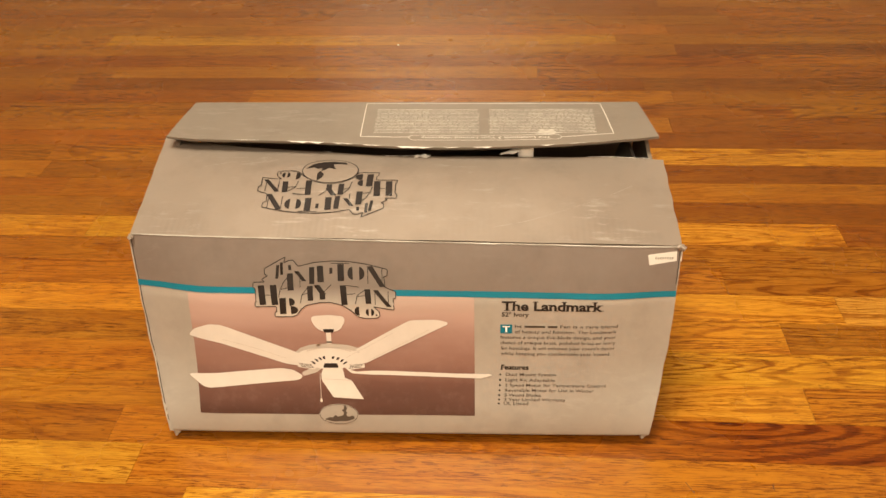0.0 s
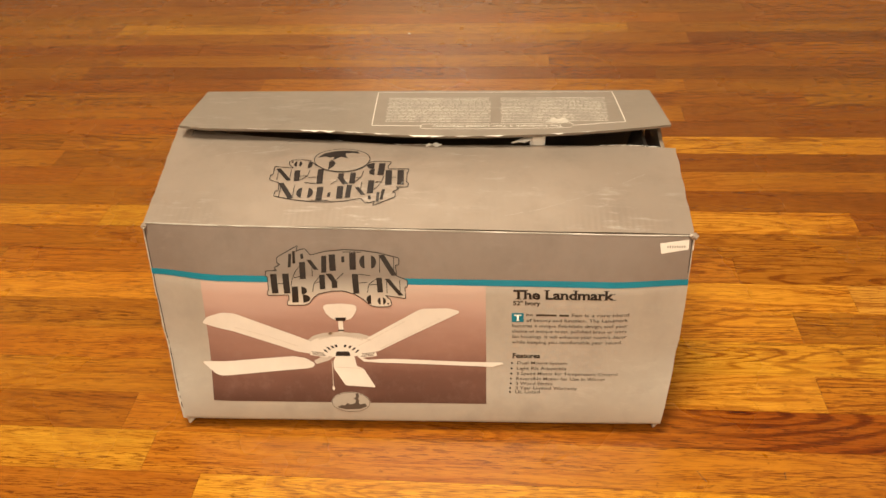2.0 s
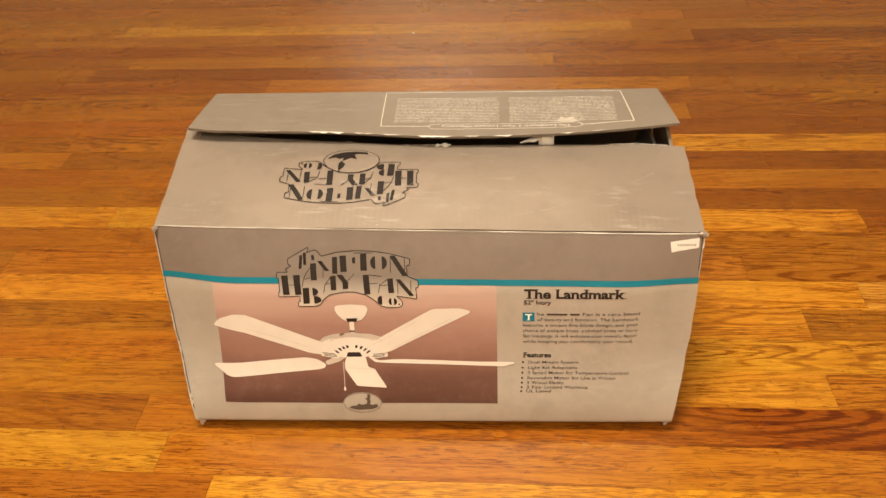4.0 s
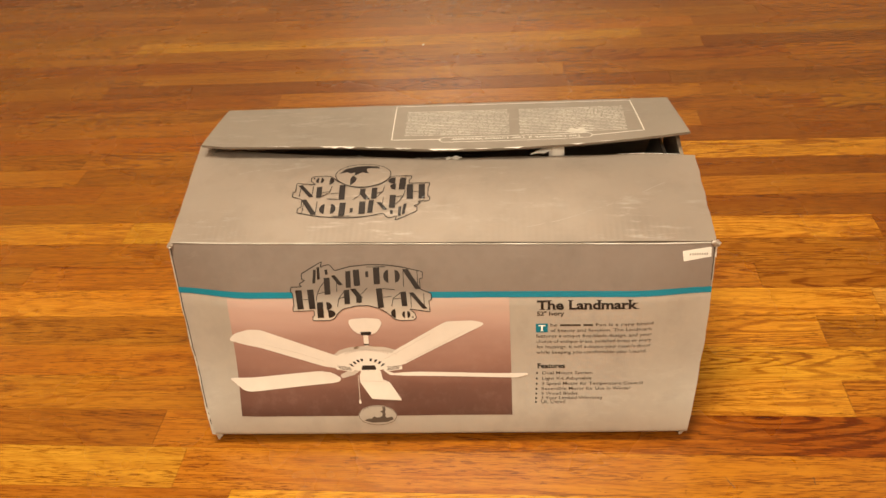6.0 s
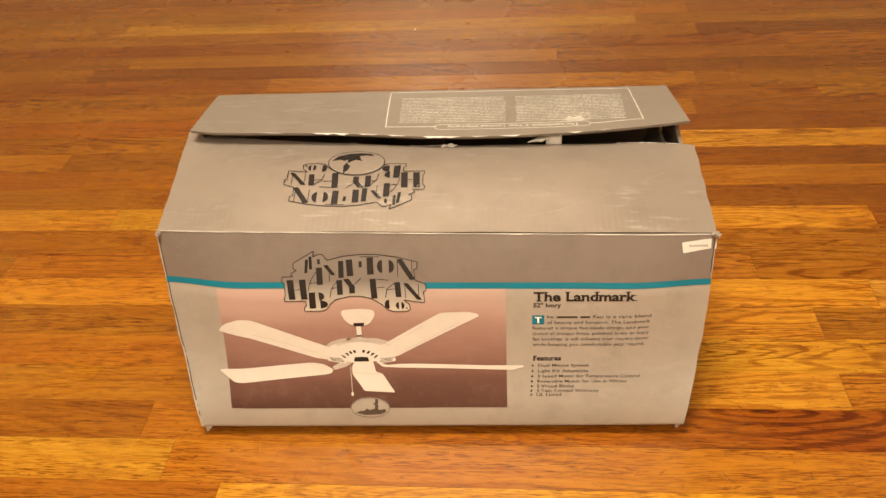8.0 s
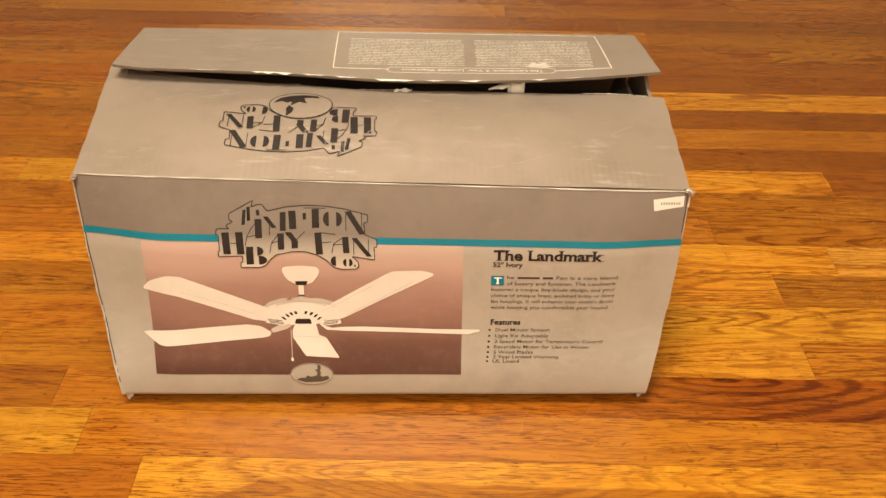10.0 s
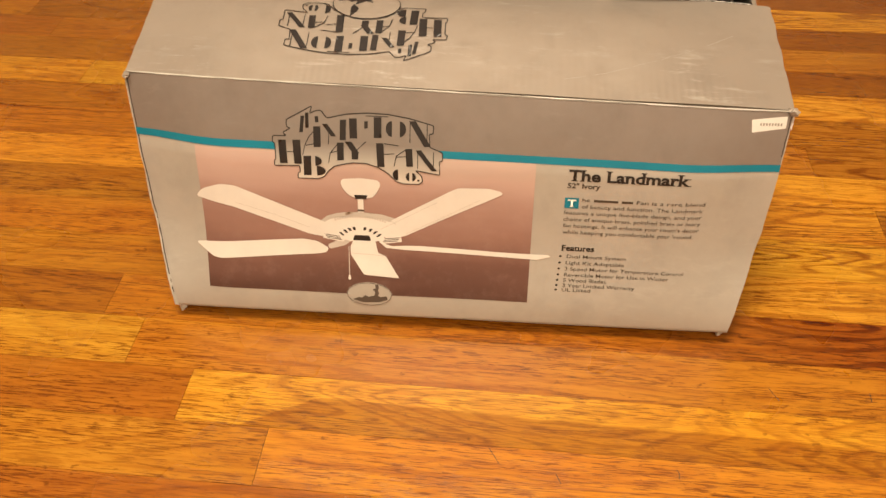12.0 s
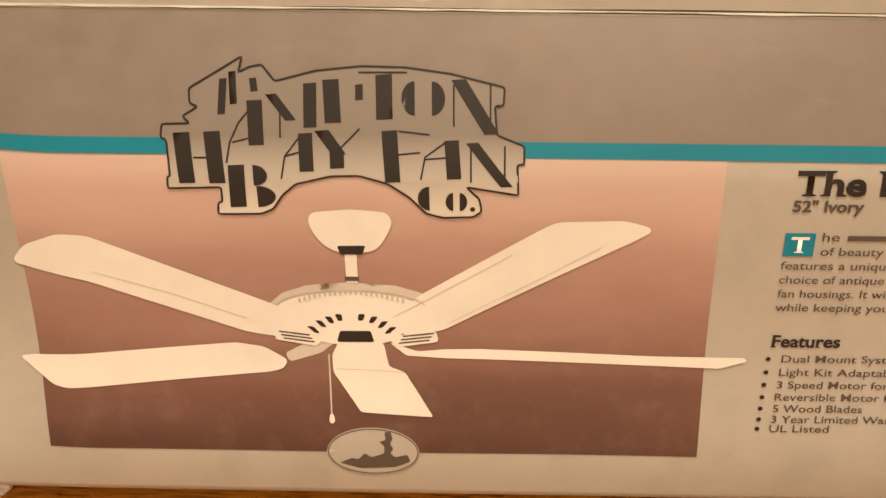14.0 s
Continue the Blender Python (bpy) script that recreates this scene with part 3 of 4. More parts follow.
for run in ([(-38, 101), (0, 121), (28, 137)], [(-196, 123.5), (-160, 113.5), (-128, 102.5)], [(-62, 104), (-40, 116), (-10, 133)]):
    part("printed_blade_line", ring(mm(*run), 0.3, on_front, L4, False), IVORY_DIM, front)
part("printed_motor_line", ring(ellipse(-81, 107.5, 34, 9.2, 12, 168, 30), 0.5, on_front, L4, False), IVORY_DIM, front)
for side in (-1, 1):
    ink("printed_bracket", rounded([(-79 + side * 14, 94.6), (-79 + side * 36, 97.4), (-79 + side * 37, 92.6), (-79 + side * 18, 89.8)], 1.5), IVORY, L4 - 0.0001)
    for k in range(3):
        ink("printed_slot", rounded([(-79 + side * (19 + k), 91.4 + 1.6 * k), (-79 + side * (33 + k), 93 + 1.6 * k), (-79 + side * (33 + k), 93.7 + 1.6 * k), (-79 + side * (19 + k), 92.1 + 1.6 * k)], 0.3), TEXT_INK, L4)

# the oval emblem at the foot of the photograph
ink("printed_emblem", ellipse(-73.3, 40, 21.6, 12.1), SILVER_FRONT, L2)
part("printed_emblem_line", ring(ellipse(-73.3, 40, 21.0, 11.4), 0.5, on_front, L3), TEXT_INK, front)
ink("printed_emblem_shape", rounded([(-89.3, 34.23), (-83.3, 36.85), (-80.3, 36.22), (-77.3, 39.48), (-74.3, 37.38), (-69.3, 38.95), (-66.3, 41.05), (-63.3, 37.48), (-57.3, 38.95), (-55.8, 35.27), (-63.3, 32.23), (-79.3, 31.39)], 1), TEXT_INK, L3)
ink("printed_emblem_shape", rounded([(-68.3, 38.95), (-67.9, 43.15), (-70.3, 45.25), (-67.3, 46.3), (-67.7, 50.08), (-64.9, 50.29), (-63.9, 46.93), (-65.3, 44.2), (-63.8, 42.1), (-65.5, 38.95)], 0.5), TEXT_INK, L3)

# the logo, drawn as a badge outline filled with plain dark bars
BADGE_TOP = [(-159.5, 197.7), (-147.4, 198), (-150.5, 201), (-143.5, 205), (-147, 206.3), (-147, 212.5), (-124, 225.5), (-126, 218.8), (-121, 221.3), (-116, 222.1), (-110.8, 215.4), (-93.5, 219.7), (-75, 221.5), (-56.5, 221), (-38, 218.4), (-16.3, 213), (-16.7, 205.6), (-20.2, 205.6), (-19.3, 193.5), (-8, 188.8)]
BADGE_FOOT = [(-8, 181), (-10.8, 181), (-10.2, 167), (-32, 170.7), (-26.5, 165), (-25.5, 159), (-29, 156.2), (-42, 155.7), (-49, 157.7), (-56, 165.5), (-65, 172), (-77, 175.6), (-89, 175.3), (-104, 171.6), (-110.3, 166), (-114.5, 159.5), (-120, 157), (-138.8, 156.8), (-138.2, 162.7), (-136.3, 162.7), (-136.3, 170), (-159.3, 169.3), (-159, 175), (-157.7, 175), (-158, 191), (-160.4, 192)]
# dark bars: upper left corner, lower left corner, width
BARS_HIGH = ((-123, 207.5, -123, 189, 6.5), (-115, 210, -107, 199.5, 4.5), (-99, 214.5, -99.5, 196.5, 5.5), (-91, 216, -90.5, 198.5, 6.8), (-69, 218, -69, 200, 6.8), (-38, 216, -24.5, 194, 6), (-77.5, 214, -77.5, 208, 3.2))
BARS_LOW = ((-155, 194, -154, 172, 7), (-142, 194.5, -141, 172, 7), (-132.5, 180, -133, 160.5, 7), (-102, 193.8, -102, 177.5, 6), (-67, 195, -66, 172.8, 6.5), (-41, 191, -40, 174.6, 6), (-32, 190, -17.5, 171, 5), (-95, 195, -88, 185, 6), (-89, 186, -89, 179, 6))
BARS_SMALL = ((-134, 216.3, -135.5, 202, 3.2), (-130, 219.2, -130, 206.2, 3), (-121.5, 216.5, -121, 211.4, 3))
BARS = [[(a, b), (a + w, b + 0.4), (c + w, d), (c, d - 0.3)] for a, b, c, d, w in BARS_HIGH + BARS_LOW + BARS_SMALL]
# round dark blobs: centre and radii, each a half disc
BLOBS = ((-53, 208.5, 5.5, 7, 90, 270), (-46, 208.5, 5.5, 7, -90, 90), (-122, 175.5, 6, 4.8, -90, 90), (-121, 165.5, 8, 5.2, -90, 90), (-47.5, 165, 5, 5.8, 90, 270), (-37.5, 163.5, 3.2, 4.4, 90, 270), (-34.8, 163.5, 3.2, 4.4, -90, 90), (-29.3, 160, 1.1, 1.1, 0, 360))
HAIRS_A = ([(-147, 183.4), (-135, 183.4)], [(-133, 181), (-131, 190), (-127, 198), (-121, 205)], [(-130, 190), (-118, 193)], [(-109, 208), (-109.5, 192)], [(-76, 219), (-56, 219)], [(-22, 214), (-22, 196)], [(-37, 214), (-37, 197)])
HAIRS_B = ([(-110, 174), (-108, 184), (-101, 193)], [(-108, 184), (-98, 187)], [(-84, 188), (-76, 196)], [(-60, 195), (-47, 193.5)], [(-60, 185), (-51, 186)], [(-51, 174), (-49, 184), (-41, 190)], [(-49, 183), (-38, 184)], [(-30, 188), (-30, 173)], [(-16, 189), (-16, 175)])


def flap_logo(x, z, lift):
    """The same badge laid upside down on the front flap."""
    return on_flap(-0.084 - (x + 0.084), 0.079 - 1.04 * (z - 0.191), lift)


def logo(to_surface, parent, fill, scale=1.0):
    shape = rounded(BADGE_TOP + BADGE_FOOT, 1.1, 2)
    if fill:
        ink("logo_badge", shape, fill, L3, to_surface, parent, "silver logo badge")
    part("logo_outline", ring(shape, 0.9, to_surface, L4), INK, parent)
    for b in BARS:
        ink("logo_bar", mm(*b), INK, L4, to_surface, parent)
    for cx, cz, rx, rz, a0, a1 in BLOBS:
        ink("logo_blob", ellipse(cx, cz, rx, rz, a0, a1, 12), INK, L4, to_surface, parent)
    for h in HAIRS_A + HAIRS_B:
        part("logo_hairline", ring(mm(*h), 0.75, to_surface, L4, False), INK, parent)


logo(lambda x, z, lift: on_front(0.00224 + 0.99 * x, 0.0113 + 0.888 * z, lift), front, BADGE)
logo(flap_logo, front_flap, None)
ink("logo_oval", ellipse(-84, 117, 31, 23), SILVER_TOP, L4 + 0.0002, on_flap, front_flap)
part("logo_oval_line", ring(ellipse(-84, 117, 31, 23), 0.9, on_flap, L4 + 0.0004), INK, front_flap)
for shape in (
    [(-0.88, 0.1), (-0.68, 0.52), (-0.3, 0.76), (0.1, 0.84), (0.5, 0.76), (0.58, 0.55), (0.3, 0.6), (0.08, 0.55), (0.12, 0.3), (0.2, 0.08), (-0.05, 0.2), (-0.2, 0.02), (-0.32, -0.1), (-0.3, 0.2), (-0.45, 0.1), (-0.6, 0.22)],
    [(-0.36, -0.08), (-0.44, -0.3), (-0.32, -0.45), (-0.36, -0.7), (-0.42, -0.9), (-0.25, -0.6), (-0.2, -0.35), (-0.28, -0.2)],
):
    ink("logo_oval_shape", mm(*[(-84 + 31 * x, 117 + 23 * y) for x, y in shape]), INK, L4 + 0.0004, on_flap, front_flap)

# the words on the front
part("printed_title", lettering("The Landmark", 104.6, 160.2, 105.4, 9.6, on_front, L2, 0.03), INK, front)
part("printed_size", lettering('52" Ivory', 104.4, 153.2, 28.5, 4.6, on_front, L2, 0.03), TEXT_INK, front)
ink("printed_initial_box", rect(103.2, 133.8, 115.6, 143.9), TEAL, L2)
part("printed_initial", lettering("T", 105.8, 135.6, 7.4, 6.6, on_front, L3, 0.025), WHITE_INK, front)
LINES = (
    ("he", 118.4, 7.0, 0), ("Fan is a rare blend", 165.8, 59.4, 0), ("of beauty and function. The Landmark", 118.6, 105.8, 1), ("features a unique five-blade design, and your", 103.2, 121.0, 2),
    ("choice of antique brass, polished brass or ivory", 103.4, 120.5, 3), ("fan housings. It will enhance your room's decor", 103.6, 120.2, 4), ("while keeping you comfortable year 'round.", 103.6, 115.9, 5),
)
for text, x, width, row in LINES:
    part("printed_line", lettering(text, x, 140.6 - 6.4 * row, width, 3.6, on_front, L2, 0.003), TEXT_INK, front)
for x0, x1 in ((128.6, 149.8), (152.8, 162.6)):
    ink("printed_bar", rect(x0, 140.8, x1, 143.0), TEXT_INK, L2)
part("printed_heading", lettering("Features", 103.6, 91.8, 30.0, 5.4, on_front, L2, 0.025), INK, front)
FEATURES = (("Dual Mount System", 53.4, 84.6), ("Light Kit Adaptable", 53, 78.4), ("3 Speed Motor for Temperature Control", 107.6, 72.6), ("Reversible Motor for Use in Winter", 95.2, 67.0), ("5 Wood Blades", 39.3, 61.8), ("3 Year Limited Warranty", 66.2, 56.9), ("UL Listed", 26.4, 52.6))
for k, (text, width, z) in enumerate(FEATURES):
    part("printed_line", lettering(text, 109.4 - 0.35 * k, z, width, 3.3, on_front, L2, 0.003), TEXT_INK, front)
    ink("printed_bullet", ellipse(103.6 - 0.3 * k, z + 1.5, 1.1, 1.0, n=10), INK, L2)

# a small white sticker near the top corner of the front
ink("sticker", rounded([(252.7, 215.5), (281.6, 218.9), (281.6, 209.1), (254.2, 205.2)], 1), TAPE, L2, label="small white paper sticker")
for k in range(8):
    x = 260 + 2.4 * k
    ink("sticker_bar", mm((x, 210.9), (x + 1.3, 211.1), (x + 1.3, 213.3), (x, 213.1)), SILVER, L3)


# the warranty text on the back flap
def on_back(x, y, lift):
    return back_flap_point(x, (REAR_Y - y) / (REAR_Y - back_edge(x)[0]), lift)


part("warranty_frame", ring(mm((-55, 170), (-55, 252), (222, 251), (230, 175)), 1.0, on_back, L1, False), WHITE_INK, back_flap)
for x0, x1 in ((-55, 2), (172, 230)):
    part("warranty_frame", ring(mm(*[(x0 + (x1 - x0) * k / 6, 169.8 + 5 * smooth_step(170, 230, x0 + (x1 - x0) * k / 6)) for k in range(7)]), 1.0, on_back, L1, False), WHITE_INK, back_flap)
pill = [(6 + 6 * math.cos(radians(a)), 168.8 + 5 * math.sin(radians(a))) for a in range(90, 271, 30)] + [(30, 163.8), (60, 163.8), (90, 163.8), (120, 164), (150, 164.5)] + [(166 + 6 * math.cos(radians(a)), 170 + 5 * math.sin(radians(a))) for a in range(-90, 91, 30)] + [(120, 174), (90, 173.8), (60, 173.8), (30, 173.8)]
part("warranty_pill", ring(mm(*pill), 0.7, on_back, L1), WHITE_INK, back_flap)
part("warranty_title", lettering("The Landmark 3 Year Limited Warranty", 160, 171, 146, 4.2, on_back, L1, 0.004, True), WHITE_INK, back_flap)
bars = random.Random(4)
for left, right in ((-41, 80), (91, 212)):
    bm = bmesh.new()
    for row in range(17):
        y, x = 178.5 + row * 3.5, left + bars.uniform(0, 1.5)
        while x < right - 2:
            long = min(bars.uniform(2, 9), right - x)
            high = bars.uniform(1.2, 1.7)
            corners = [on_back((x + u * long) / 1000, (y + v * high) / 1000, L1) for u, v in ((0, 0), (1, 0), (1, 1), (0, 1))]
            bm.faces.new([bm.verts.new(c) for c in corners])
            x += long + bars.uniform(0.7, 1.4)
    part("warranty_paragraph", bm, FADED_INK, back_flap, "faded white block of small print")
# a patch where the print is rubbed away
ink("rubbed_patch", rounded([(141, 177), (146, 181), (149, 186), (156, 183), (163, 187), (166, 180), (171, 178), (160, 174.5), (152, 175.5)], 2), FADED_INK, L2, on_back, back_flap)

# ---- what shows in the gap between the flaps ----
# crumpled near-black sheet added under the flaps, so the opening reads dark
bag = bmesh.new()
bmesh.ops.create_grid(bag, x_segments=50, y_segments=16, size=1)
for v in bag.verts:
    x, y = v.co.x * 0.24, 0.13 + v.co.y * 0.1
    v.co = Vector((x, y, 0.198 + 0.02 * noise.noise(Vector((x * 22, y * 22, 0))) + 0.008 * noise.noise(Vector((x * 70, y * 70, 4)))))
tagged(mesh_object("plastic_bag", bag, GAP_BLACK, smooth=True), "crumpled near-black sheet inside the cardboard box, under the gap", "plastic bag")


def strap_place(u, v):
    """A bent white strap that leans out of the gap."""
    return (0.103 + 0.015 * u + 0.022 * v, 0.156 + 0.011 * v, 0.2745 + 0.005 * v + 0.001 * math.sin(u * 3))


tagged(mesh_object("packing_strap", sheet(strap_place, 8, 6, 0.0012), [FOAM, FOAM, FOAM]), "bent white plastic packing strap in the box opening", "packing strap")
tagged(mesh_object("packing_sheet", sheet(lambda u, v: (0.006 + 0.015 * u + 0.004 * v, 0.1525 + 0.005 * v, 0.2705 + 0.0022 * v + 0.001 * math.sin(u * 9 + 3 * v)), 10, 4, 0.001), [FOAM, FOAM, FOAM]), "crumpled white packing sheet in the box opening", "packing sheet")
tagged(mesh_object("packing_block", block(0.124, 0.141, 0.1605, 0.171, 0.236, 0.2822, 0.003), FOAM), "small white packing block beside the near-black sheet", "packing block")


def torn(points, place, parent, name="torn_edge", mat=TAPE):
    """A ragged pale strip along an edge: torn paper, rubbed board, painted glints; points are pairs of a station and a
    width.
    """
    bm = bmesh.new()
    rows = [(bm.verts.new(place(s, 0.0)), bm.verts.new(place(s, w))) for s, w in points]
    for (a, b), (c, e) in zip(rows, rows[1:]):
        bm.faces.new((a, b, e, c))
    return part(name, bm, mat, parent, "torn white paper edge with painted glints" if mat is TAPE else "rubbed pale board")


ragged = random.Random(9)


def ragged_run(a, b, step, wide):
    n = max(2, int((b - a) / step))
    return [(a + (b - a) * k / n, wide * ragged.uniform(0.25, 1.0) * (0.05 if k in (0, n) else 1)) for k in range(n + 1)]


# white strips on the flaps' torn free edges stand in for lamp glints
for a, b, wide in ((-0.137, -0.095, 0.005), (-0.085, -0.062, 0.003), (-0.052, -0.03, 0.0028), (-0.012, 0.03, 0.004), (0.04, 0.06, 0.002), (0.072, 0.095, 0.0038), (0.147, 0.163, 0.003), (0.18, 0.2, 0.0015), (-0.2, -0.17, 0.0012)):
    torn(ragged_run(a, b, 0.0055, wide * 0.5), lambda s, w: tuple(back_flap_point(s, 1.0) + Vector((0, -0.0007 - w * 0.8, 0.0008 - w * 0.7))), back_flap)
for a, b, wide in ((-0.1, -0.088, 0.002), (-0.285, -0.262, 0.003), (-0.03, 0.02, 0.0018), (0.2, 0.27, 0.0014)):
    torn(ragged_run(a, b, 0.003, wide), lambda s, w: tuple(on_flap(s, flap_rear(s) - w + 0.0004, 0.0007)), front_flap)
# worn white edges: the upright edges, the corners, and the long crease with its painted highlight
for a, b, wide in ((-0.284, -0.2, 0.0012), (-0.2, -0.08, 0.0008), (-0.08, 0.06, 0.0006), (0.06, 0.15, 0.0008), (0.15, 0.284, 0.0012)):
    torn(ragged_run(a, b, 0.015, wide), lambda s, w: (s, front_y(s, front_top(s)) - 0.0009 + 0.0012 * (w == 0), front_top(s) + 0.0011 - w * 0.8), front, "worn_crease", SILVER_FRONT)
for a, b, wide in ((0.013, 0.052, 0.005), (0.064, 0.104, 0.0026), (0.112, 0.134, 0.002), (0.15, 0.165, 0.0012), (0.19, 0.227, 0.0012)):
    torn(ragged_run(a, b, 0.0035, wide), lambda s, w: tuple(on_front(-half_width(s) - 0.0003 + w, s, 0.0006)), front, "worn_edge", FADED_INK)
for a, b, wide in ((0.003, 0.012, 0.005), (0.208, 0.22, 0.002)):
    torn(ragged_run(a, b, 0.002, wide), lambda s, w: tuple(on_front(half_width(s) + 0.0006 - w, s, 0.0006)), front, "worn_edge")
for x0, x1 in ((-0.262, -0.244), (0.25, 0.262)):
    torn(ragged_run(x0, x1, 0.003, 0.006), lambda s, w: tuple(on_front(s, 0.001 + w, 0.0007)), front, "worn_edge")
# the dark crease that runs down the upright edge
for sign, a, b in ((-1, 0.012, 0.228), (1, 0.185, 0.221)):
    part("dark_crease", ring([(sign * (half_width(a + (b - a) * k / 24) - 0.0018 - 0.0006 * noise.noise(Vector((k, sign, 0)) * 0.7)), a + (b - a) * k / 24) for k in range(25)], 1.1, on_front, 0.0005, False), CREASE, front)
# thin pale scuffs across the front flap, broken along their length
scuffs = random.Random(21)
for run in (((0.095, 0.033), (0.135, 0.045), (0.175, 0.062), (0.215, 0.085), (0.25, 0.112)), ((-0.23, 0.13), (-0.2, 0.138), (-0.17, 0.14))):
    at = 0.0
    while at < 0.94:
        end = min(1.0, at + scuffs.uniform(0.08, 0.3))
        stations = [at + (end - at) * k / 4 for k in range(5)]
        where = [k / (len(run) - 1) for k in range(len(run))]
        line = [(float(np.interp(p, where, [q[0] for q in run])), float(np.interp(p, where, [q[1] for q in run])) + scuffs.uniform(-0.0006, 0.0006)) for p in stations]
        part("scuff", ring(line, scuffs.uniform(0.25, 0.55), on_flap, L1, False), SCUFF, front_flap)
        at = end + scuffs.uniform(0.0, 0.08)
# the crumpled corner of the flap
for x, y, z, rx, ry, rz, mat, owner in (
    (0.2832, 0.0085, 0.2425, 0.0042, 0.005, 0.003, SILVER_TOP, front_flap),
    (-0.2835, 0.0095, 0.2485, 0.003, 0.004, 0.002, SILVER_TOP, front_flap),
    (-0.262, 0.0035, 0.0105, 0.0045, 0.0075, 0.0075, FADED_INK, front),
    (0.261, 0.0035, 0.01, 0.0035, 0.0065, 0.006, SILVER_FRONT, front),
):
    crumple = bmesh.new()
    bmesh.ops.create_icosphere(crumple, subdivisions=3, radius=1)
    for v in crumple.verts:
        k = 1 + 0.55 * noise.noise(v.co * 1.9 + Vector((x * 90, z * 50, 0)))
        v.co = Vector((x + v.co.x * rx * k, y + v.co.y * ry * k, max(0.0004, z + v.co.z * rz * k)))
    part("crumpled_corner", crumple, mat, owner, "crushed corner")
# the whole top sits a little lower and deeper than its flat pattern, and is turned a trace to one side
LID = Matrix(((1.006, 0, 0, 0.0005), (-0.0196, 0.907, 0, 0.0544), (0, 0, 1, -0.0194), (0, 0, 0, 1)))
for ob in list(bpy.data.objects):
    if ob.name.split(".")[0] in ("front_flap", "back_flap", "back_panel", "side_flap", "plastic_bag", "packing_strap", "packing_sheet", "packing_block") or ob.parent in (front_flap, back_flap):
        ob.data.transform(LID)
# ---- oak strip floor: every board a piece of its own ----
TONES = {
    "light": (0.55, 0.275, 0.040), "pale": (0.58, 0.32, 0.07), "bright": (0.64, 0.35, 0.05), "amber": (0.46, 0.205, 0.028), "mid": (0.405, 0.178, 0.026), "warm": (0.345, 0.137, 0.020),
    "red": (0.27, 0.1, 0.016), "dark": (0.18, 0.062, 0.012),
}
# row: (start tone, (joint, tone), ...), joints in metres along the boards
KNOWN = {
    -22: ("mid", (0.461, "warm")), -21: ("light", (0.342, "mid")), -20: ("mid", (0.463, "red")), -17: ("red", (0.374, "red")), -16: ("mid", (0.423, "warm")),
    -15: ("warm", (0.631, "mid")), -14: ("mid", (0.402, "red")), -13: ("red", (0.9, "warm")), -12: ("mid", (-0.71, "mid"), (0.2, "light")), -11: ("warm", (0.2, "red")),
    -10: ("mid", (0.1, "mid")), -9: ("warm", (0.1, "red")), -8: ("light", (-0.54, "light"), (0.1, "light"), (0.599, "red")), -7: ("warm", (0.0, "mid")),
    -6: ("mid", (-0.652, "mid"), (0.407, "mid")), -5: ("light", (0.0, "light"), (0.544, "pale")), -4: ("mid", (0.0, "light"), (0.46, "mid")), -3: ("mid", (0.05, "light")),
    -2: ("mid", (0.1, "light"), (0.458, "amber")), -1: ("warm", (-0.342, "mid"), (1.1, "warm")), 0: ("light", (-0.298, "amber"), (0.95, "amber")), 1: ("warm", (-0.23, "bright")), 2: ("amber", (-0.144, "amber")), 3: ("light", (0.7, "amber")),
}
pick = random.Random(11)


def floor_boards():
    """Rows of boards as (row, start, end, colour)."""
    out = []
    for row in range(-62, 54):
        joints, tones = [], []
        if row in KNOWN:
            tones = [KNOWN[row][0]] + [t for _, t in KNOWN[row][1:]]
            joints = [j for j, _ in KNOWN[row][1:]]
            lead = min(joints) - pick.uniform(0.7, 1.2)
            while lead > X0:
                joints.insert(0, lead)
                tones.insert(0, pick.choice(("mid", "warm", "mid", "mid")))
                lead -= pick.uniform(0.6, 1.3)
        else:
            tones = [pick.choice(("mid", "warm", "warm"))]
            lead = X0 + pick.uniform(0.2, 1.2)
            joints = []
        at = joints[-1] if joints else lead
        if not joints:
            joints.append(at)
            tones.append(pick.choice(("mid", "warm", "warm", "mid")))
        while at < X1 - 0.5:
            at += pick.uniform(0.6, 1.3)
            joints.append(at)
            tones.append(pick.choice(("mid", "warm", "mid", "warm")))
        ends = [X0] + [j for j in joints if X0 < j < X1] + [X1]
        tones = tones[: len(ends) - 1]
        for a, b, tone in zip(ends, ends[1:], tones):
            k = pick.uniform(0.9, 1.1)
            c = [v * k * pick.uniform(0.96, 1.04) for v in TONES[tone]]
            out.append((row, a, b, (*c, 1)))
    return out


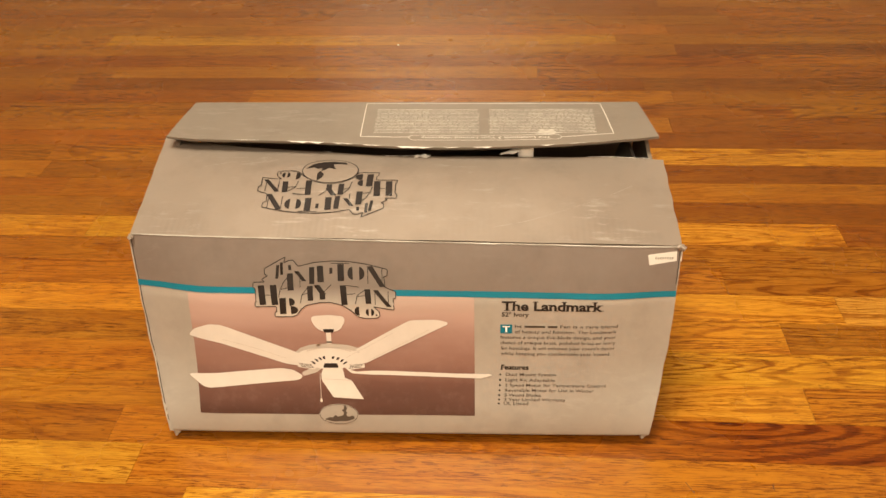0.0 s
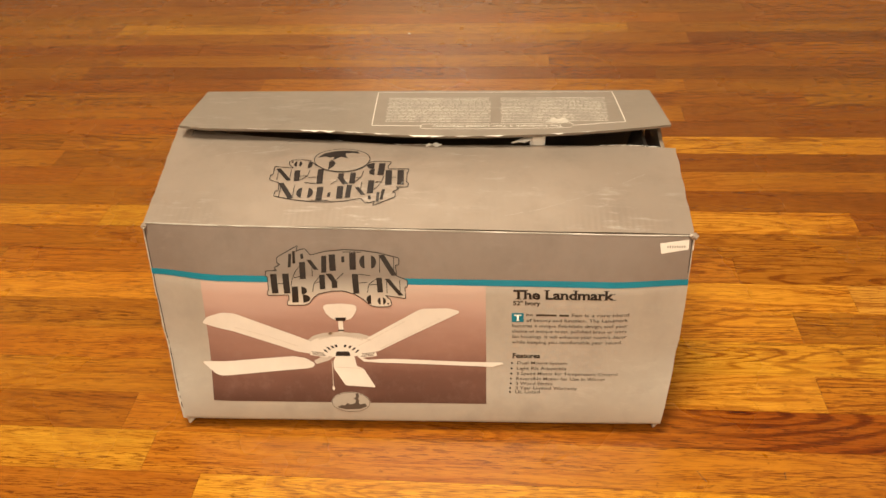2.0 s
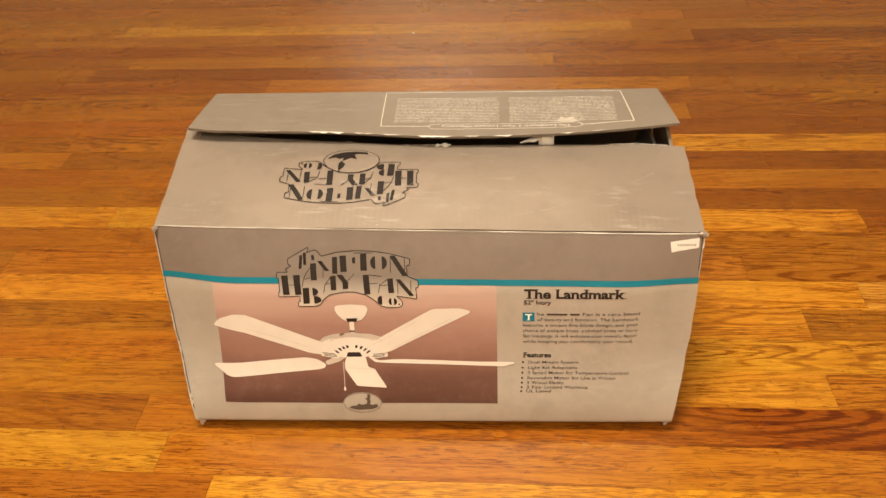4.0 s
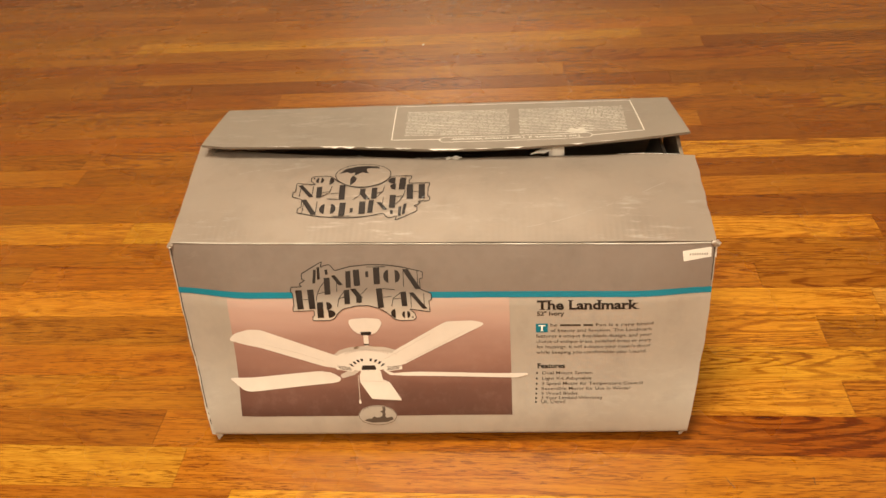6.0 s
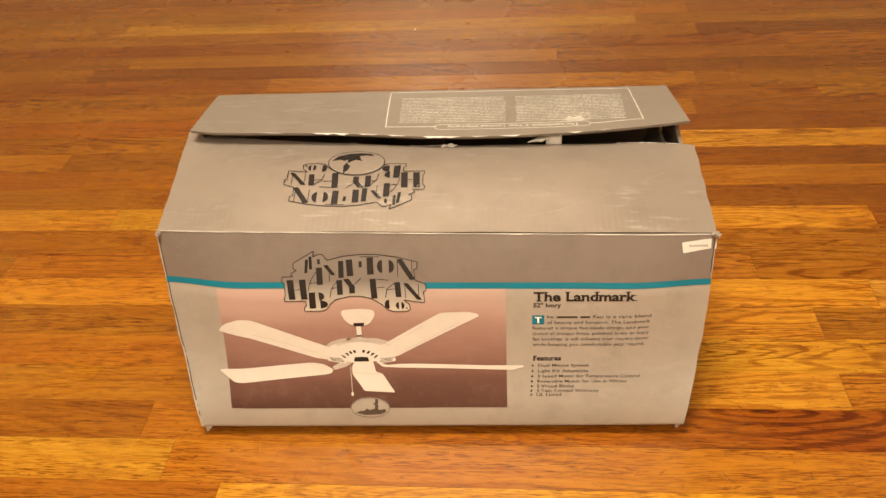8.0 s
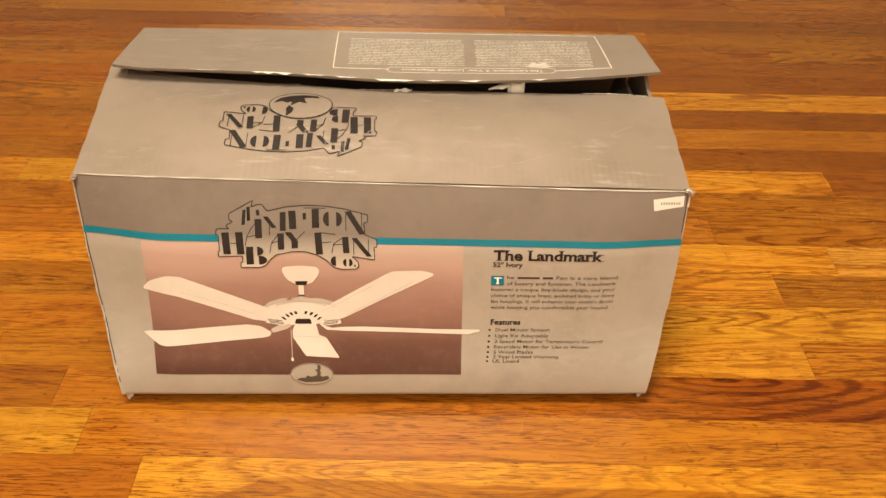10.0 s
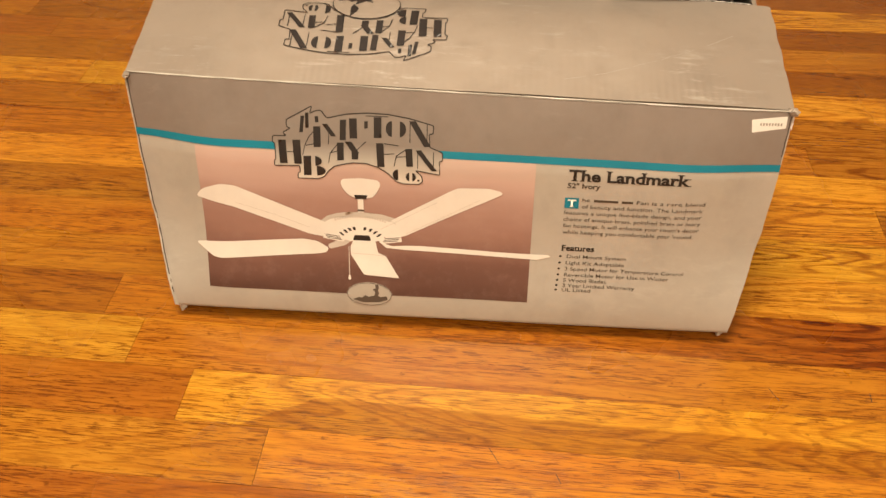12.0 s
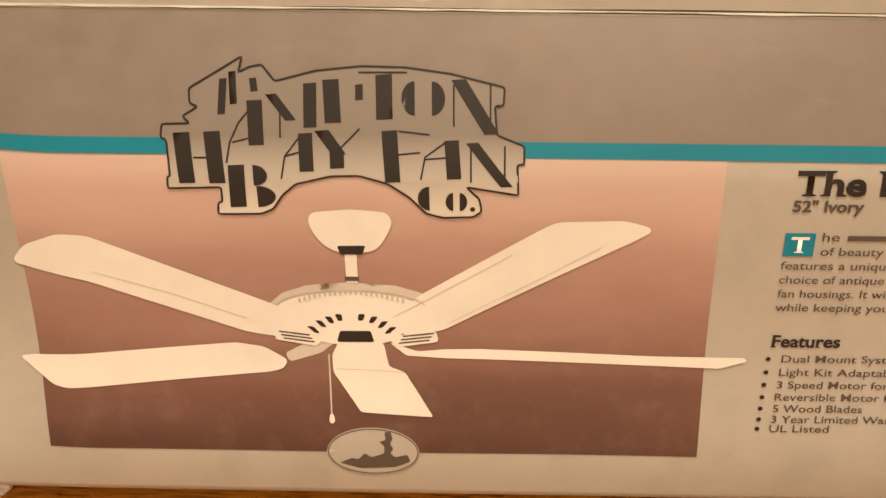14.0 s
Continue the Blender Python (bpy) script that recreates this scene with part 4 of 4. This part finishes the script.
def board_mesh(length):
    """A board with eased edges: its top at z = 0, its middle at the origin."""
    bm = bmesh.new()
    levels = ((0.0003, -0.015), (0.0, 0.0))
    loops = []
    for inset, z in levels:
        hx, hy = length / 2 - 0.0002 - inset, ROW / 2 - 0.0002 - inset
        loops.append([bm.verts.new((sx * hx, sy * hy, z)) for sx, sy in ((-1, -1), (1, -1), (1, 1), (-1, 1))])
    for low, high in zip(loops, loops[1:]):
        for k in range(4):
            bm.faces.new((low[k], low[(k + 1) % 4], high[(k + 1) % 4], high[k]))
    bm.faces.new(loops[-1])
    return bm


for row, a, b, colour in floor_boards():
    mid = ALONG * ((a + b) / 2) + ACROSS * ((row + 0.5 - N_START) * ROW)
    if not Y0 - 0.05 < mid.y < Y1 + 0.3:
        continue
    ob = mesh_object("board", board_mesh(b - a), OAK, bpy.data.objects["floor"])
    ob.matrix_basis = Matrix.Translation(mid) @ Matrix.Rotation(PHI, 4, "Z")
    ob.color = colour
    if (-9 < row < -1 and b > 0.4) or row in (4, -12, -15, -19):
        ob.data.materials[0] = OAK_RINGED
    middle = (a + b) / 2
    for kind, mat, board_row, inside, place in (("knot", OAK_KNOT, -1, 0.3, 0.36), ("heart", OAK_HEART, 1, 0.3, -0.185)):
        if row == board_row and a < inside < b:
            # the figure's place is told from the board's own middle
            ob.data.transform(Matrix.Translation((middle - place, 0, 0)))
            ob.matrix_basis = ob.matrix_basis @ Matrix.Translation((place - middle, 0, 0))
            ob.data.materials[0] = mat

# scratches in the varnish and one white crumb
for k, run in enumerate(([(0.298, -0.057), (0.301, -0.064), (0.305, -0.071)], [(0.388, -0.057), (0.387, -0.067)], [(0.204, -0.149), (0.206, -0.152), (0.205, -0.158)], [(0.046, -0.138), (0.055, -0.153)], [(0.103, -0.16), (0.107, -0.169)])):
    part("scratch", ring(run, 0.65, lambda x, y, lift: Vector((x, y, lift)), 0.0003, False), CREASE, bpy.data.objects["floor"])
crumb = bmesh.new()
bmesh.ops.create_icosphere(crumb, subdivisions=2, radius=0.003)
for v in crumb.verts:
    v.co *= 1 + 0.35 * noise.noise(v.co * 500)
    v.co = Vector((v.co.x - 0.104, v.co.y * 0.8 + 1.139, max(0.0, v.co.z * 0.7 + 0.0015)))
tagged(mesh_object("paper_crumb", crumb, TAPE), "tiny white paper crumb on the oak floor", "crumb")
